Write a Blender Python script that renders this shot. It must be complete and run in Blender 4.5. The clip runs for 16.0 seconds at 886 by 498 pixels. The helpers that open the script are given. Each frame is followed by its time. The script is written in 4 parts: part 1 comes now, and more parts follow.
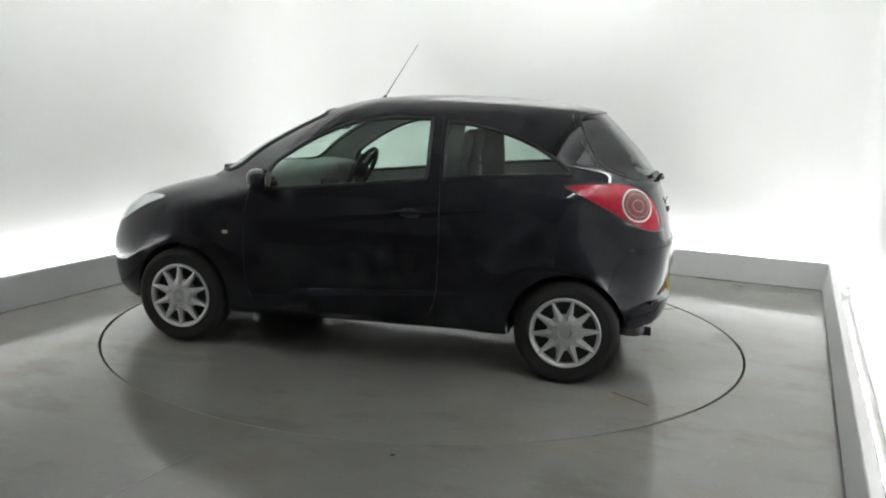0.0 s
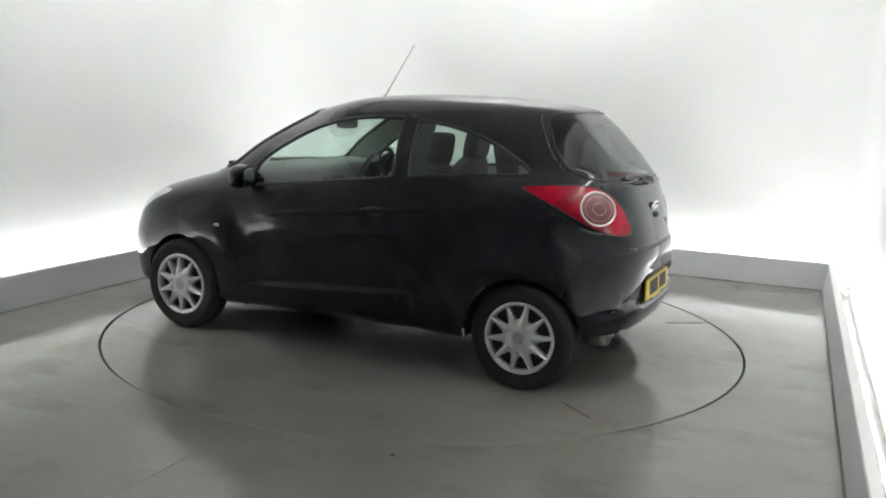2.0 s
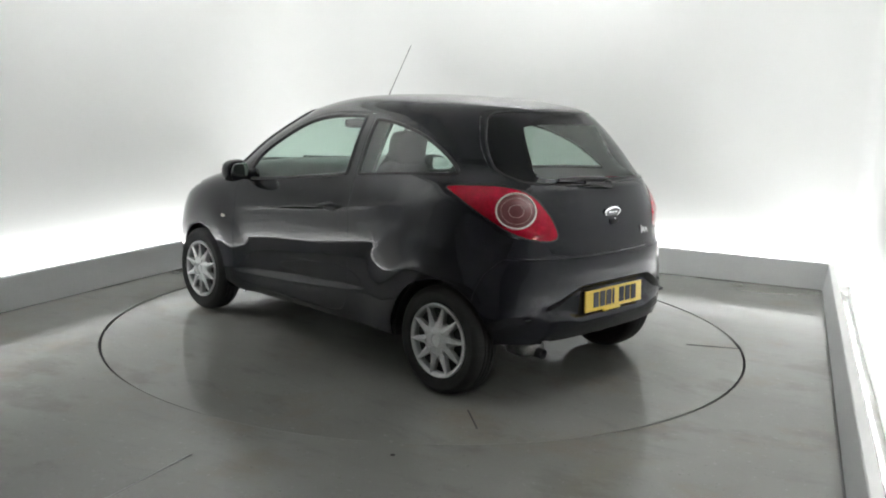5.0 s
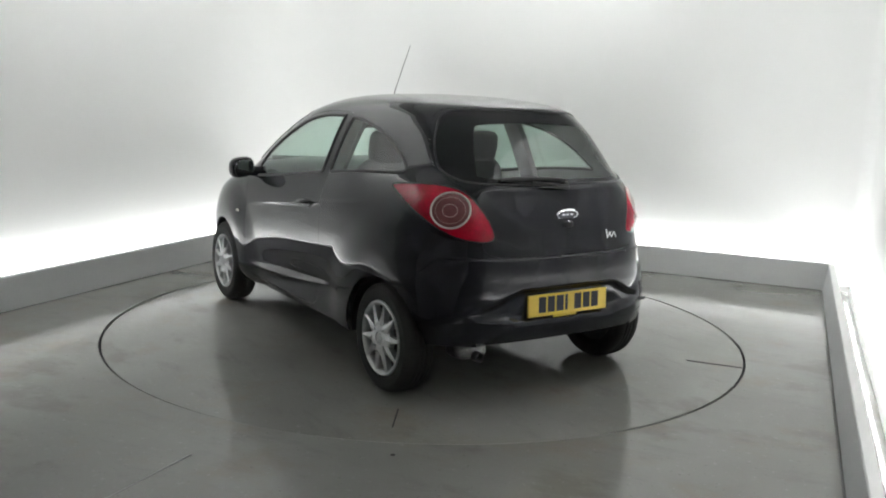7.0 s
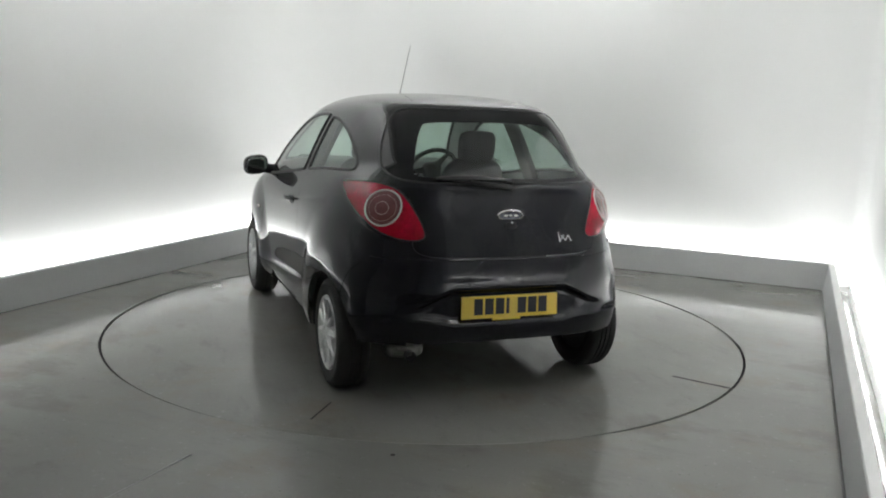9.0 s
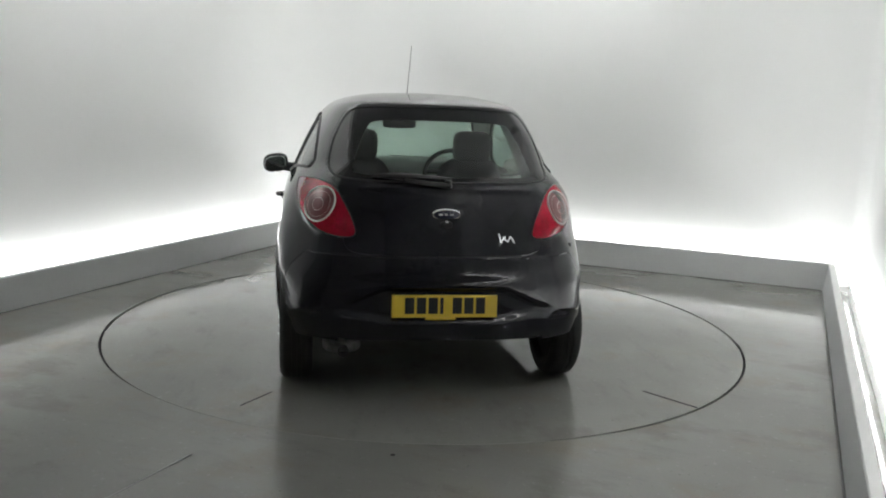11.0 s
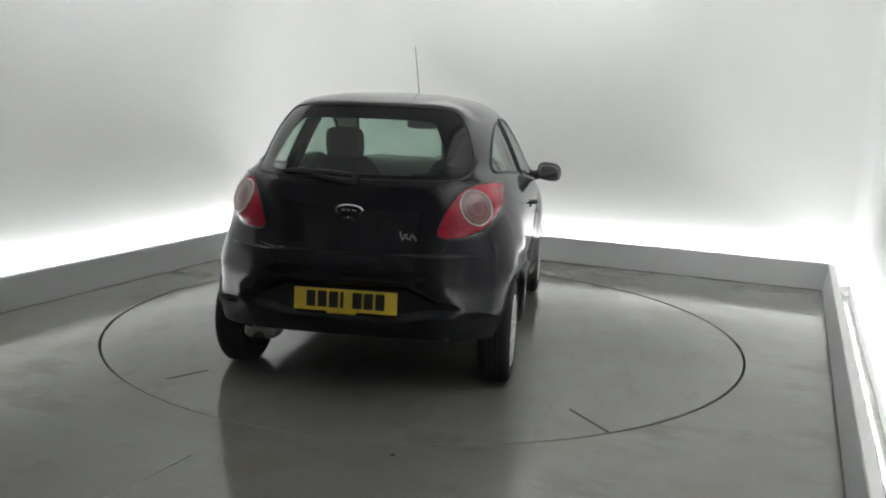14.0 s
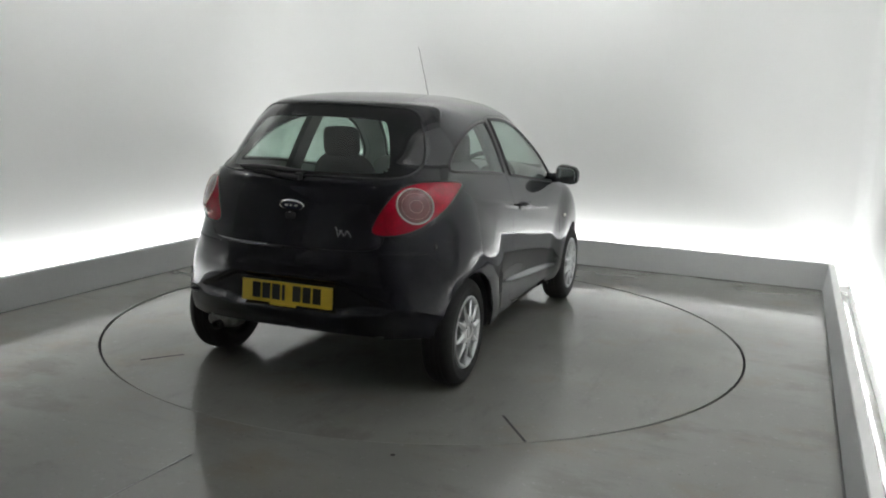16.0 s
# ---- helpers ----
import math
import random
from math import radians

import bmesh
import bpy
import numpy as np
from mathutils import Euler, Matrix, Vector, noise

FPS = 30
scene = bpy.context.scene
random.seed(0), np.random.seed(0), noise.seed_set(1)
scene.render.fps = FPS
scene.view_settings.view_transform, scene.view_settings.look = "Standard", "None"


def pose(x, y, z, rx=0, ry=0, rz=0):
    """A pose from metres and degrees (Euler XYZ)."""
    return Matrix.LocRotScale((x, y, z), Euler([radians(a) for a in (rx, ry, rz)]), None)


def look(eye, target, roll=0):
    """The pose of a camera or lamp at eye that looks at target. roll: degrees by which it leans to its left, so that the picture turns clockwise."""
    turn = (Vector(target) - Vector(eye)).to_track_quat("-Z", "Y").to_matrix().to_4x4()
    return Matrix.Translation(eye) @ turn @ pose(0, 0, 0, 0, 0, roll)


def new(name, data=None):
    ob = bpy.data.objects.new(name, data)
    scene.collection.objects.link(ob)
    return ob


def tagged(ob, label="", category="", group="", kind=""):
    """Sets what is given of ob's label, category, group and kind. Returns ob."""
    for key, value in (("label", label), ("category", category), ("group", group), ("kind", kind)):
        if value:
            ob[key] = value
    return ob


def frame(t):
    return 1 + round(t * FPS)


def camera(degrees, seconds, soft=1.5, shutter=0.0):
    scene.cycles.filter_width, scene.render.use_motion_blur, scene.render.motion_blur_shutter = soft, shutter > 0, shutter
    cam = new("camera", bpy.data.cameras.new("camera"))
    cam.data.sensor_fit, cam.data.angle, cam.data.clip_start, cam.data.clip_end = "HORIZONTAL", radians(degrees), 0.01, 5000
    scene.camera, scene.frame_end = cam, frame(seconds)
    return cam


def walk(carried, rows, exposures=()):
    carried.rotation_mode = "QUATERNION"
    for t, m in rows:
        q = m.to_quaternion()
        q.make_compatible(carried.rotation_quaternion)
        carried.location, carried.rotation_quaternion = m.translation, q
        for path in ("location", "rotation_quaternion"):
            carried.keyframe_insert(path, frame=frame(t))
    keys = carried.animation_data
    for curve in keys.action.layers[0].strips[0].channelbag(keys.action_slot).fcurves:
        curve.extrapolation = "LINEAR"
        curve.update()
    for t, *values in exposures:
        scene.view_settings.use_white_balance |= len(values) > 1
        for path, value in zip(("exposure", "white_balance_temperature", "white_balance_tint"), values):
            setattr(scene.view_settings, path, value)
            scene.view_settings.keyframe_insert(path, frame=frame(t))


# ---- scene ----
# The camera stands still beside the booth's open end.
EYE = Vector((0.0, -5.566, 1.490))
YAW, PITCH, ROLL = radians(1.05), radians(-9.89), 2.08
AIM = EYE + Vector((math.sin(YAW) * math.cos(PITCH), math.cos(YAW) * math.cos(PITCH), math.sin(PITCH)))
cam = camera(55.38, 16.0, soft=1.95)
walk(cam, [(0.0, look(EYE, AIM, ROLL)), (16.0, look(EYE, AIM, ROLL))],
     exposures=[(0.0, 0.42), (3.5, 0.41), (7.0, 0.21), (9.0, 0.03), (12.5, 0.0), (16.0, 0.0)])

# ---- light: cove strips behind the kerb, added unseen strips above, faint grey world beyond the booth ----
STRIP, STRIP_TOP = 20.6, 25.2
world = bpy.data.worlds.new("world")
world.use_nodes = True
world.node_tree.nodes["Background"].inputs[0].default_value = (0.6, 0.63, 0.65, 1)
world.node_tree.nodes["Background"].inputs[1].default_value = 0.05
scene.world = world


# ---- materials ----
def material(name, color, rough=0.5, metal=0.0, spec=0.5, coat=0.0, coat_rough=0.03, vary=0.0, scale=6.0, fine=0.0,
             fine_scale=90.0, bump=0.0, bump_scale=120.0, rough_vary=0.0, transmission=0.0, ior=1.5):
    """A principled surface whose colour varies at two scales, with a fine relief."""
    m = bpy.data.materials.new(name)
    m.use_nodes = True
    t = m.node_tree
    b = t.nodes["Principled BSDF"]
    b.inputs["Base Color"].default_value = (*color, 1)
    b.inputs["Roughness"].default_value = rough
    b.inputs["Metallic"].default_value = metal
    b.inputs["Specular IOR Level"].default_value = spec
    b.inputs["Coat Weight"].default_value = coat
    b.inputs["Coat Roughness"].default_value = coat_rough
    b.inputs["Transmission Weight"].default_value = transmission
    b.inputs["IOR"].default_value = ior
    co = t.nodes.new("ShaderNodeTexCoord").outputs["Object"]

    def speck(size, detail=4.0):
        n = t.nodes.new("ShaderNodeTexNoise")
        n.inputs["Scale"].default_value, n.inputs["Detail"].default_value = size, detail
        t.links.new(co, n.inputs["Vector"])
        return n.outputs["Fac"]

    def spread(fac, low, high):
        r = t.nodes.new("ShaderNodeMapRange")
        r.inputs["From Min"].default_value, r.inputs["From Max"].default_value = 0.2, 0.8
        r.inputs["To Min"].default_value, r.inputs["To Max"].default_value = low, high
        t.links.new(fac, r.inputs["Value"])
        return r.outputs["Result"]

    if vary or fine:
        prod = t.nodes.new("ShaderNodeMath")
        prod.operation = "MULTIPLY"
        t.links.new(spread(speck(scale), 1 - vary, 1 + vary), prod.inputs[0])
        t.links.new(spread(speck(fine_scale), 1 - fine, 1 + fine), prod.inputs[1])
        mul = t.nodes.new("ShaderNodeVectorMath")
        mul.operation = "SCALE"
        mul.inputs[0].default_value = color
        t.links.new(prod.outputs[0], mul.inputs["Scale"])
        t.links.new(mul.outputs[0], b.inputs["Base Color"])
    if rough_vary:
        t.links.new(spread(speck(scale * 1.7), rough - rough_vary, rough + rough_vary), b.inputs["Roughness"])
    if bump:
        n = t.nodes.new("ShaderNodeBump")
        n.inputs["Strength"].default_value, n.inputs["Distance"].default_value = bump, 0.002
        t.links.new(speck(bump_scale, 2.0), n.inputs["Height"])
        t.links.new(n.outputs[0], b.inputs["Normal"])
    return m


def glass_material(name, tint, rough=0.02):
    """A thin pane: it lets tinted light straight through and mirrors by its angle."""
    m = bpy.data.materials.new(name)
    m.use_nodes = True
    t = m.node_tree
    t.nodes.remove(t.nodes["Principled BSDF"])
    clear, gloss, mix, facing, curve_up, scale_up = [t.nodes.new("ShaderNode" + k) for k in ("BsdfTransparent", "BsdfGlossy", "MixShader", "LayerWeight", "Math", "Math")]
    clear.inputs[0].default_value = (*tint, 1)
    gloss.inputs["Roughness"].default_value = rough
    facing.inputs[0].default_value = 0.5
    curve_up.operation, curve_up.inputs[1].default_value = "POWER", 4.0
    scale_up.operation, scale_up.inputs[1].default_value, scale_up.inputs[2].default_value = "MULTIPLY_ADD", 0.85, 0.07
    t.links.new(facing.outputs["Facing"], curve_up.inputs[0])
    t.links.new(curve_up.outputs[0], scale_up.inputs[0])
    t.links.new(scale_up.outputs[0], mix.inputs[0])
    t.links.new(clear.outputs[0], mix.inputs[1])
    t.links.new(gloss.outputs[0], mix.inputs[2])
    t.links.new(mix.outputs[0], t.nodes["Material Output"].inputs[0])
    return m


def lamp_material(name, color, strength):
    m = bpy.data.materials.new(name)
    m.use_nodes = True
    b = m.node_tree.nodes["Principled BSDF"]
    b.inputs["Base Color"].default_value = (0.8, 0.8, 0.8, 1)
    b.inputs["Emission Color"].default_value = (*color, 1)
    b.inputs["Emission Strength"].default_value = strength
    return m


PAINT = material("black_paint", (0.0062, 0.0062, 0.0108), 0.5, 0.0, 0.05, 0.85, 0.04, 0.15, 3.0, 0.2, 500.0)
TRIM = material("grey_lining", (0.66, 0.68, 0.66), 0.8, vary=0.1, bump=0.3)
PLASTIC = material("black_plastic", (0.018, 0.018, 0.019), 0.55, vary=0.15, bump=0.25, bump_scale=400)
SEAL = material("rubber_seal", (0.010, 0.010, 0.011), 0.4, vary=0.1)
GLASSBLACK = material("black_glass", (0.006, 0.006, 0.008), 0.12, 0.0, 0.28, vary=0.05)
GLASS = glass_material("tinted_glass", (0.68, 0.79, 0.735))
REARGLASS = glass_material("rear_glass", (0.50, 0.60, 0.55))
TYRE = material("tyre_rubber", (0.014, 0.014, 0.014), 0.8, vary=0.25, scale=14, fine=0.2, bump=0.5, bump_scale=260)
SILVER = material("silver_plastic", (0.56, 0.57, 0.57), 0.28, 0.65, vary=0.14, fine=0.12, bump=0.1)
CHROME = material("chrome", (0.75, 0.75, 0.76), 0.12, 1.0, vary=0.04)
STEEL = material("exhaust_steel", (0.19, 0.185, 0.18), 0.36, 1.0, vary=0.55, scale=30, fine=0.2)
REDLENS = material("red_lens", (0.38, 0.0015, 0.020), 0.14, 0.0, 0.25, 0.45, 0.03, 0.35, 16.0, 0.25, 70.0, 0.8, 55.0)
CLEARLENS = material("clear_lens", (0.17, 0.050, 0.055), 0.14, 0.1, 0.6, 1.0, 0.03, 0.2, 22.0, 0.2, 180.0)
RINGLENS = material("lens_ring", (0.78, 0.66, 0.64), 0.25, 0.3, 0.5, 1.0)
DULLRING = material("dull_lens_ring", (0.40, 0.20, 0.20), 0.3, 0.2, 0.5, 0.5)
BADGEBLUE = material("badge_enamel", (0.02, 0.025, 0.05), 0.2, 0, 0.5, 1.0)

HEADLENS = material("headlamp_lens", (0.62, 0.65, 0.66), 0.12, 0.4, 0.6, 1.0, 0.02, 0.15, 20.0)
ORANGE = material("repeater_lens", (0.75, 0.70, 0.64), 0.15, 0.1, 0.5, 1.0)
YELLOW = material("plate_yellow", (0.70, 0.49, 0.04), 0.35, 0.0, 0.5, 0.2, 0.12, 0.06, 12.0)
INK = material("plate_black", (0.012, 0.012, 0.012), 0.5)
FABRIC = material("seat_fabric", (0.075, 0.078, 0.080), 0.95, vary=0.2, scale=20, fine=0.3, fine_scale=300, bump=0.5, bump_scale=500)
DASH = material("dash_plastic", (0.40, 0.42, 0.41), 0.7, vary=0.12, bump=0.4, bump_scale=300)
LINING = material("pillar_plastic", (0.10, 0.105, 0.105), 0.75, vary=0.12, bump=0.3, bump_scale=300)
MIRROR = material("mirror_glass", (0.75, 0.77, 0.78), 0.03, 1.0)
WALLPAINT = material("white_wall_paint", (0.84, 0.85, 0.84), 0.75, vary=0.02, scale=0.8, fine=0.01, bump=0.06, bump_scale=60)
KERBPAINT = material("grey_kerb_paint", (0.58, 0.59, 0.59), 0.55, vary=0.05, scale=2.5, fine=0.04, fine_scale=60, bump=0.1, bump_scale=80)
# white for boards and holders; on kerb tops it stands in for glow
CAPWHITE = material("cap_glow_and_board_white", (0.72, 0.73, 0.72), 0.6, vary=0.03)
FOOTLINE = material("dark_joint", (0.045, 0.044, 0.042), 0.5, vary=0.5, scale=9)
FAINT = material("filled_joint", (0.13, 0.127, 0.12), 0.3, vary=0.3, scale=9)
GROOVE = material("groove_dirt", (0.015, 0.014, 0.013), 0.9, vary=0.2)
# for added walls out of view; the grey sets how bright the car's reflections are
UNSEENWALL = material("unseen_wall", (0.52, 0.52, 0.51), 0.9, vary=0.08, scale=1.0)
STRIPLIGHT = lamp_material("led_strip", (1.0, 1.0, 1.0), STRIP)
TOPLIGHT = lamp_material("added_upper_strip", (1.0, 1.0, 1.0), STRIP_TOP)


def floor_material(name, shift):
    """Polished grey resin: cloudy, with brownish stains, swept streaks and dull patches."""
    m = material(name, (0.2 + shift, 0.2 + shift, 0.19 + shift), 0.17, 0.0, 0.5)
    t = m.node_tree
    b = t.nodes["Principled BSDF"]
    co = t.nodes.new("ShaderNodeTexCoord").outputs["Object"]

    def cloud(size, detail, low, high, rough=0.55, stretch=(1, 1, 1), spin=0.0):
        mp, n, r = t.nodes.new("ShaderNodeMapping"), t.nodes.new("ShaderNodeTexNoise"), t.nodes.new("ShaderNodeMapRange")
        mp.inputs["Scale"].default_value = stretch
        mp.inputs["Rotation"].default_value = (0, 0, radians(spin))
        n.inputs["Scale"].default_value, n.inputs["Detail"].default_value, n.inputs["Roughness"].default_value = size, detail, rough
        r.interpolation_type = "SMOOTHSTEP"
        r.inputs["From Min"].default_value, r.inputs["From Max"].default_value = low, high
        t.links.new(co, mp.inputs["Vector"])
        t.links.new(mp.outputs[0], n.inputs["Vector"])
        t.links.new(n.outputs["Fac"], r.inputs["Value"])
        return r.outputs["Result"]

    def blend(fac, weight, a, b):
        mul, mix = t.nodes.new("ShaderNodeMath"), t.nodes.new("ShaderNodeMix")
        mul.operation, mul.inputs[1].default_value, mix.data_type = "MULTIPLY", weight, "RGBA"
        t.links.new(fac, mul.inputs[0])
        t.links.new(mul.outputs[0], mix.inputs["Factor"])
        for value, socket in ((a, mix.inputs["A"]), (b, mix.inputs["B"])):
            if isinstance(value, tuple):
                socket.default_value = (*value, 1)
            else:
                t.links.new(value, socket)
        return mix.outputs["Result"]

    g = 0.188 + shift
    c = blend(cloud(0.9, 3, 0.3, 0.7), 1.0, (g * 0.92, g * 0.925, g * 0.85), (g * 1.10, g * 1.105, g * 1.02))
    c = blend(cloud(1.6, 5, 0.50, 0.72, 0.65), 0.75, c, (g * 0.98, g * 0.88, g * 0.70))
    c = blend(cloud(2.2, 6, 0.52, 0.76, 0.7, (1, 3.0, 1), 25), 0.42, c, (g * 0.62, g * 0.62, g * 0.60))
    c = blend(cloud(1.15, 7, 0.56, 0.66, 0.6, (1.0, 1.5, 1), -20), 0.42, c, (g * 0.60, g * 0.58, g * 0.50))
    c = blend(cloud(30, 4, 0.60, 0.72, 0.6), 0.35, c, (g * 1.5, g * 1.5, g * 1.45))
    c = blend(cloud(55, 3, 0.66, 0.74, 0.5), 0.5, c, (g * 0.45, g * 0.43, g * 0.40))
    t.links.new(c, b.inputs["Base Color"])
    rough = t.nodes.new("ShaderNodeMath")
    rough.operation, rough.inputs[1].default_value, rough.inputs[2].default_value = "MULTIPLY_ADD", 0.12, 0.09
    t.links.new(cloud(1.4, 6, 0.42, 0.66, 0.65, (1, 2, 1), 70), rough.inputs[0])
    t.links.new(rough.outputs[0], b.inputs["Roughness"])
    return m


FLOOR = floor_material("grey_resin_floor", 0.0)
DISC = floor_material("grey_resin_disc", 0.004)


# ---- mesh helpers ----
def part(name, bm, mat, parent=None, label="", smooth=False):
    """Links a bmesh as one mesh object under a thing or a part."""
    me = bpy.data.meshes.new(name)
    bmesh.ops.recalc_face_normals(bm, faces=bm.faces[:])
    bm.to_mesh(me)
    bm.free()
    for m in mat if isinstance(mat, (list, tuple)) else [mat]:
        me.materials.append(m)
    if smooth:
        me.polygons.foreach_set("use_smooth", [True] * len(me.polygons))
        me.set_sharp_from_angle(angle=radians(40))
    ob = new(name, me)
    ob.parent = parent
    if label:
        ob["label"] = label
    return ob


def box(bm, center, size, bevel=0.0, turn=None, segments=2):
    """Adds a bevelled box to a bmesh."""
    m = Matrix.Translation(center) @ (turn or Matrix()) @ Matrix.Diagonal((*size, 1))
    made = bmesh.ops.create_cube(bm, size=1.0, matrix=m)
    if bevel:
        edges = list({e for v in made["verts"] for e in v.link_edges})
        bmesh.ops.bevel(bm, geom=edges, offset=bevel, segments=segments, affect="EDGES", profile=0.5)
    return bm


def lathe(bm, profile, center, count=48, close=False, axis="y", sign=1):
    """Turns (radius, along) pairs round the y or z axis through center."""
    rings = []
    for r, h in profile:
        ring = []
        for k in range(count):
            a = 2 * math.pi * k / count
            if axis == "y":
                p = (r * math.cos(a), sign * h, r * math.sin(a))
            else:
                p = (r * math.cos(a), r * math.sin(a), h)
            ring.append(bm.verts.new(Vector(center) + Vector(p)))
        rings.append(ring)
    pairs = list(zip(rings, rings[1:])) + ([(rings[-1], rings[0])] if close else [])
    for a, b in pairs:
        for k in range(count):
            bm.faces.new((a[k], a[(k + 1) % count], b[(k + 1) % count], b[k]))
    if not close:
        for ring in (rings[0], rings[-1]):
            bm.faces.new(ring)
    return bm


def tube(bm, path, radius, count=10, ends=True):
    """A round bar along a path; radius may be a list."""
    path = [Vector(p) for p in path]
    radii = radius if isinstance(radius, (list, tuple)) else [radius] * len(path)
    rings, side = [], None
    for k, p in enumerate(path):
        d = (path[min(k + 1, len(path) - 1)] - path[max(k - 1, 0)]).normalized()
        side = d.orthogonal().normalized() if side is None else (side - d * side.dot(d)).normalized()
        up = d.cross(side)
        rings.append([bm.verts.new(p + radii[k] * (math.cos(a) * side + math.sin(a) * up))
                      for a in (2 * math.pi * j / count for j in range(count))])
    for a, b in zip(rings, rings[1:]):
        for k in range(count):
            bm.faces.new((a[k], a[(k + 1) % count], b[(k + 1) % count], b[k]))
    if ends:
        bm.faces.new(rings[0]), bm.faces.new(rings[-1])
    return bm


# ---- the booth ----
# The booth is turned against the camera's line: along (east) and up (north) of it.
TURN = -23.5
BOOTH = pose(0, 0, 0, 0, 0, TURN)
WEST, EAST, NORTH, SOUTH = -2.56, 2.53, 2.756, -7.2
KERB_H, KERB_T, COVE, HEIGHT, STRIP_END = 0.228, 0.05, 0.30, 3.9, -3.4
RADIUS = 2.05


def structure(name, bm, mat, label, category, smooth=False):
    ob = part(name, bm, mat, None, "", smooth)
    ob.matrix_basis = BOOTH
    return tagged(ob, label, category, kind="structure")


def make_booth():
    # floor: one sheet with a round opening for the turntable
    bm = bmesh.new()
    count = 128
    w, e, n, s = WEST - 1.2, EAST + 1.2, NORTH + 0.6, SOUTH - 0.3
    inner, outer = [], []
    for k in range(count):
        a = 2 * math.pi * k / count
        c, d = math.cos(a), math.sin(a)
        # the gap narrows to a few millimetres at the front and is wider elsewhere
        narrowed = max(0.0, math.cos(a - radians(-84))) ** 7
        rim = RADIUS + 0.010 - 0.013 * min(1.0, 1.5 * narrowed)
        inner.append((c * rim, d * rim, 0))
        reach = min((e if c > 0 else w) / c if abs(c) > 1e-9 else 1e9, (n if d > 0 else s) / d if abs(d) > 1e-9 else 1e9)
        outer.append((c * reach, d * reach, 0))
    vi, vl, vo = [[bm.verts.new((p[0], p[1], z)) for p in ring] for ring, z in ((inner, 0), (inner, -0.03), (outer, 0))]
    for k in range(count):
        j = (k + 1) % count
        bm.faces.new((vi[k], vo[k], vo[j], vi[j]))
        bm.faces.new((vi[k], vi[j], vl[j], vl[k]))
    structure("floor", bm, FLOOR, "polished grey resin floor with dull scuffs", "floor")
    bm = bmesh.new()
    box(bm, (0, 0, -0.06), (4.6, 4.6, 0.05))
    structure("pit_floor", bm, GROOVE, "dark pit below the turntable gap", "floor")

    bm = bmesh.new()
    box(bm, (0, 0, 0.0008), (0.46, 0.006, 0.0016))
    line = part("floor_joint", bm, FAINT)
    line.matrix_basis = pose(-1.06, -2.43, 0, 0, 0, 64)
    tagged(line, "faint joint line across the resin floor", "joint", kind="structure")
    bm = bmesh.new()
    lathe(bm, [(0.011, 0.0), (0.010, 0.002), (0.005, 0.003)], (-0.12, -2.17, 0), 20, axis="z")
    tagged(part("floor_stud", bm, GROOVE), "small dark stud set in the floor", "stud")

    # kerbs: low grey walls along three sides, butted at the corners, their tops whitened for the cove glow
    mid, length = (NORTH + STRIP_END) / 2, NORTH - STRIP_END
    spans = [("west", (WEST - KERB_T / 2, mid), (KERB_T, length), (0.0, 0.0)), ("east", (EAST + KERB_T / 2, mid), (KERB_T, length), (0.026, 0.0)),
             ("north", ((WEST + EAST) / 2, NORTH + KERB_T / 2 + 0.001), (EAST - WEST + 2 * KERB_T, KERB_T), (0.0, 0.012))]
    for name, (x, y), (w, d), (lean_x, lean_y) in spans:
        bm = bmesh.new()
        box(bm, (x, y, KERB_H / 2), (w, d, KERB_H))
        for v in bm.verts:
            if v.co.z > KERB_H / 2:
                v.co.x, v.co.y = v.co.x + lean_x, v.co.y + lean_y
        bmesh.ops.bevel(bm, geom=bm.edges[:], offset=0.003, segments=2, affect="EDGES")
        structure("kerb_" + name, bm, KERBPAINT, "low grey painted kerb wall hiding a light strip", "kerb")
        # top strip: the cove glow on the kerb is put into its white colour
        bm = bmesh.new()
        box(bm, (x + lean_x, y + lean_y, KERB_H + 0.004), (w - 0.004, d - 0.004, 0.008), 0.002)
        structure("trim_" + name, bm, CAPWHITE, "kerb top strip, whitened for the cove glow", "capping")

    # a thin dark joint along the foot of each kerb
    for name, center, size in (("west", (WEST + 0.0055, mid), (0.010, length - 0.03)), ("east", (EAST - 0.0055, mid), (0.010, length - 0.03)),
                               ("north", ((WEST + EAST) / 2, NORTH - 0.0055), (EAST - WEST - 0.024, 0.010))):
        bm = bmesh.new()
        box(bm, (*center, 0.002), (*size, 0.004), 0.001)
        structure("trim_foot_" + name, bm, FOOTLINE, "thin dark joint between kerb and floor", "joint")

    # tall white walls behind the kerbs, with rounded inner corners
    w, e, n = WEST - COVE, EAST + COVE, NORTH + COVE
    for name, x, out, bend in (("wall_west", w, -1, 0.55), ("wall_east", e, 1, 0.12)):
        bm = bmesh.new()
        box(bm, (x + out * 0.06, (n - bend + STRIP_END) / 2, HEIGHT / 2), (0.12, n - bend - STRIP_END, HEIGHT))
        structure(name, bm, WALLPAINT, "smooth white painted booth wall lit from its foot", "wall")
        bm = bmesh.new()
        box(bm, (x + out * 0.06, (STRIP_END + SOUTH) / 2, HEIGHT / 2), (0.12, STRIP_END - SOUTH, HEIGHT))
        structure(name + "_front", bm, UNSEENWALL, "unseen pale grey wall added outside the lit booth", "wall")
    bm = bmesh.new()
    inner = []
    for x, out, bend, start in ((w, -1, 0.55, 180), (e, 1, 0.12, 90)):
        for k in range(17):
            a = radians(start - 90 * k / 16)
            inner.append((x - out * bend + bend * math.cos(a), n - bend + bend * math.sin(a), math.cos(a), math.sin(a)))
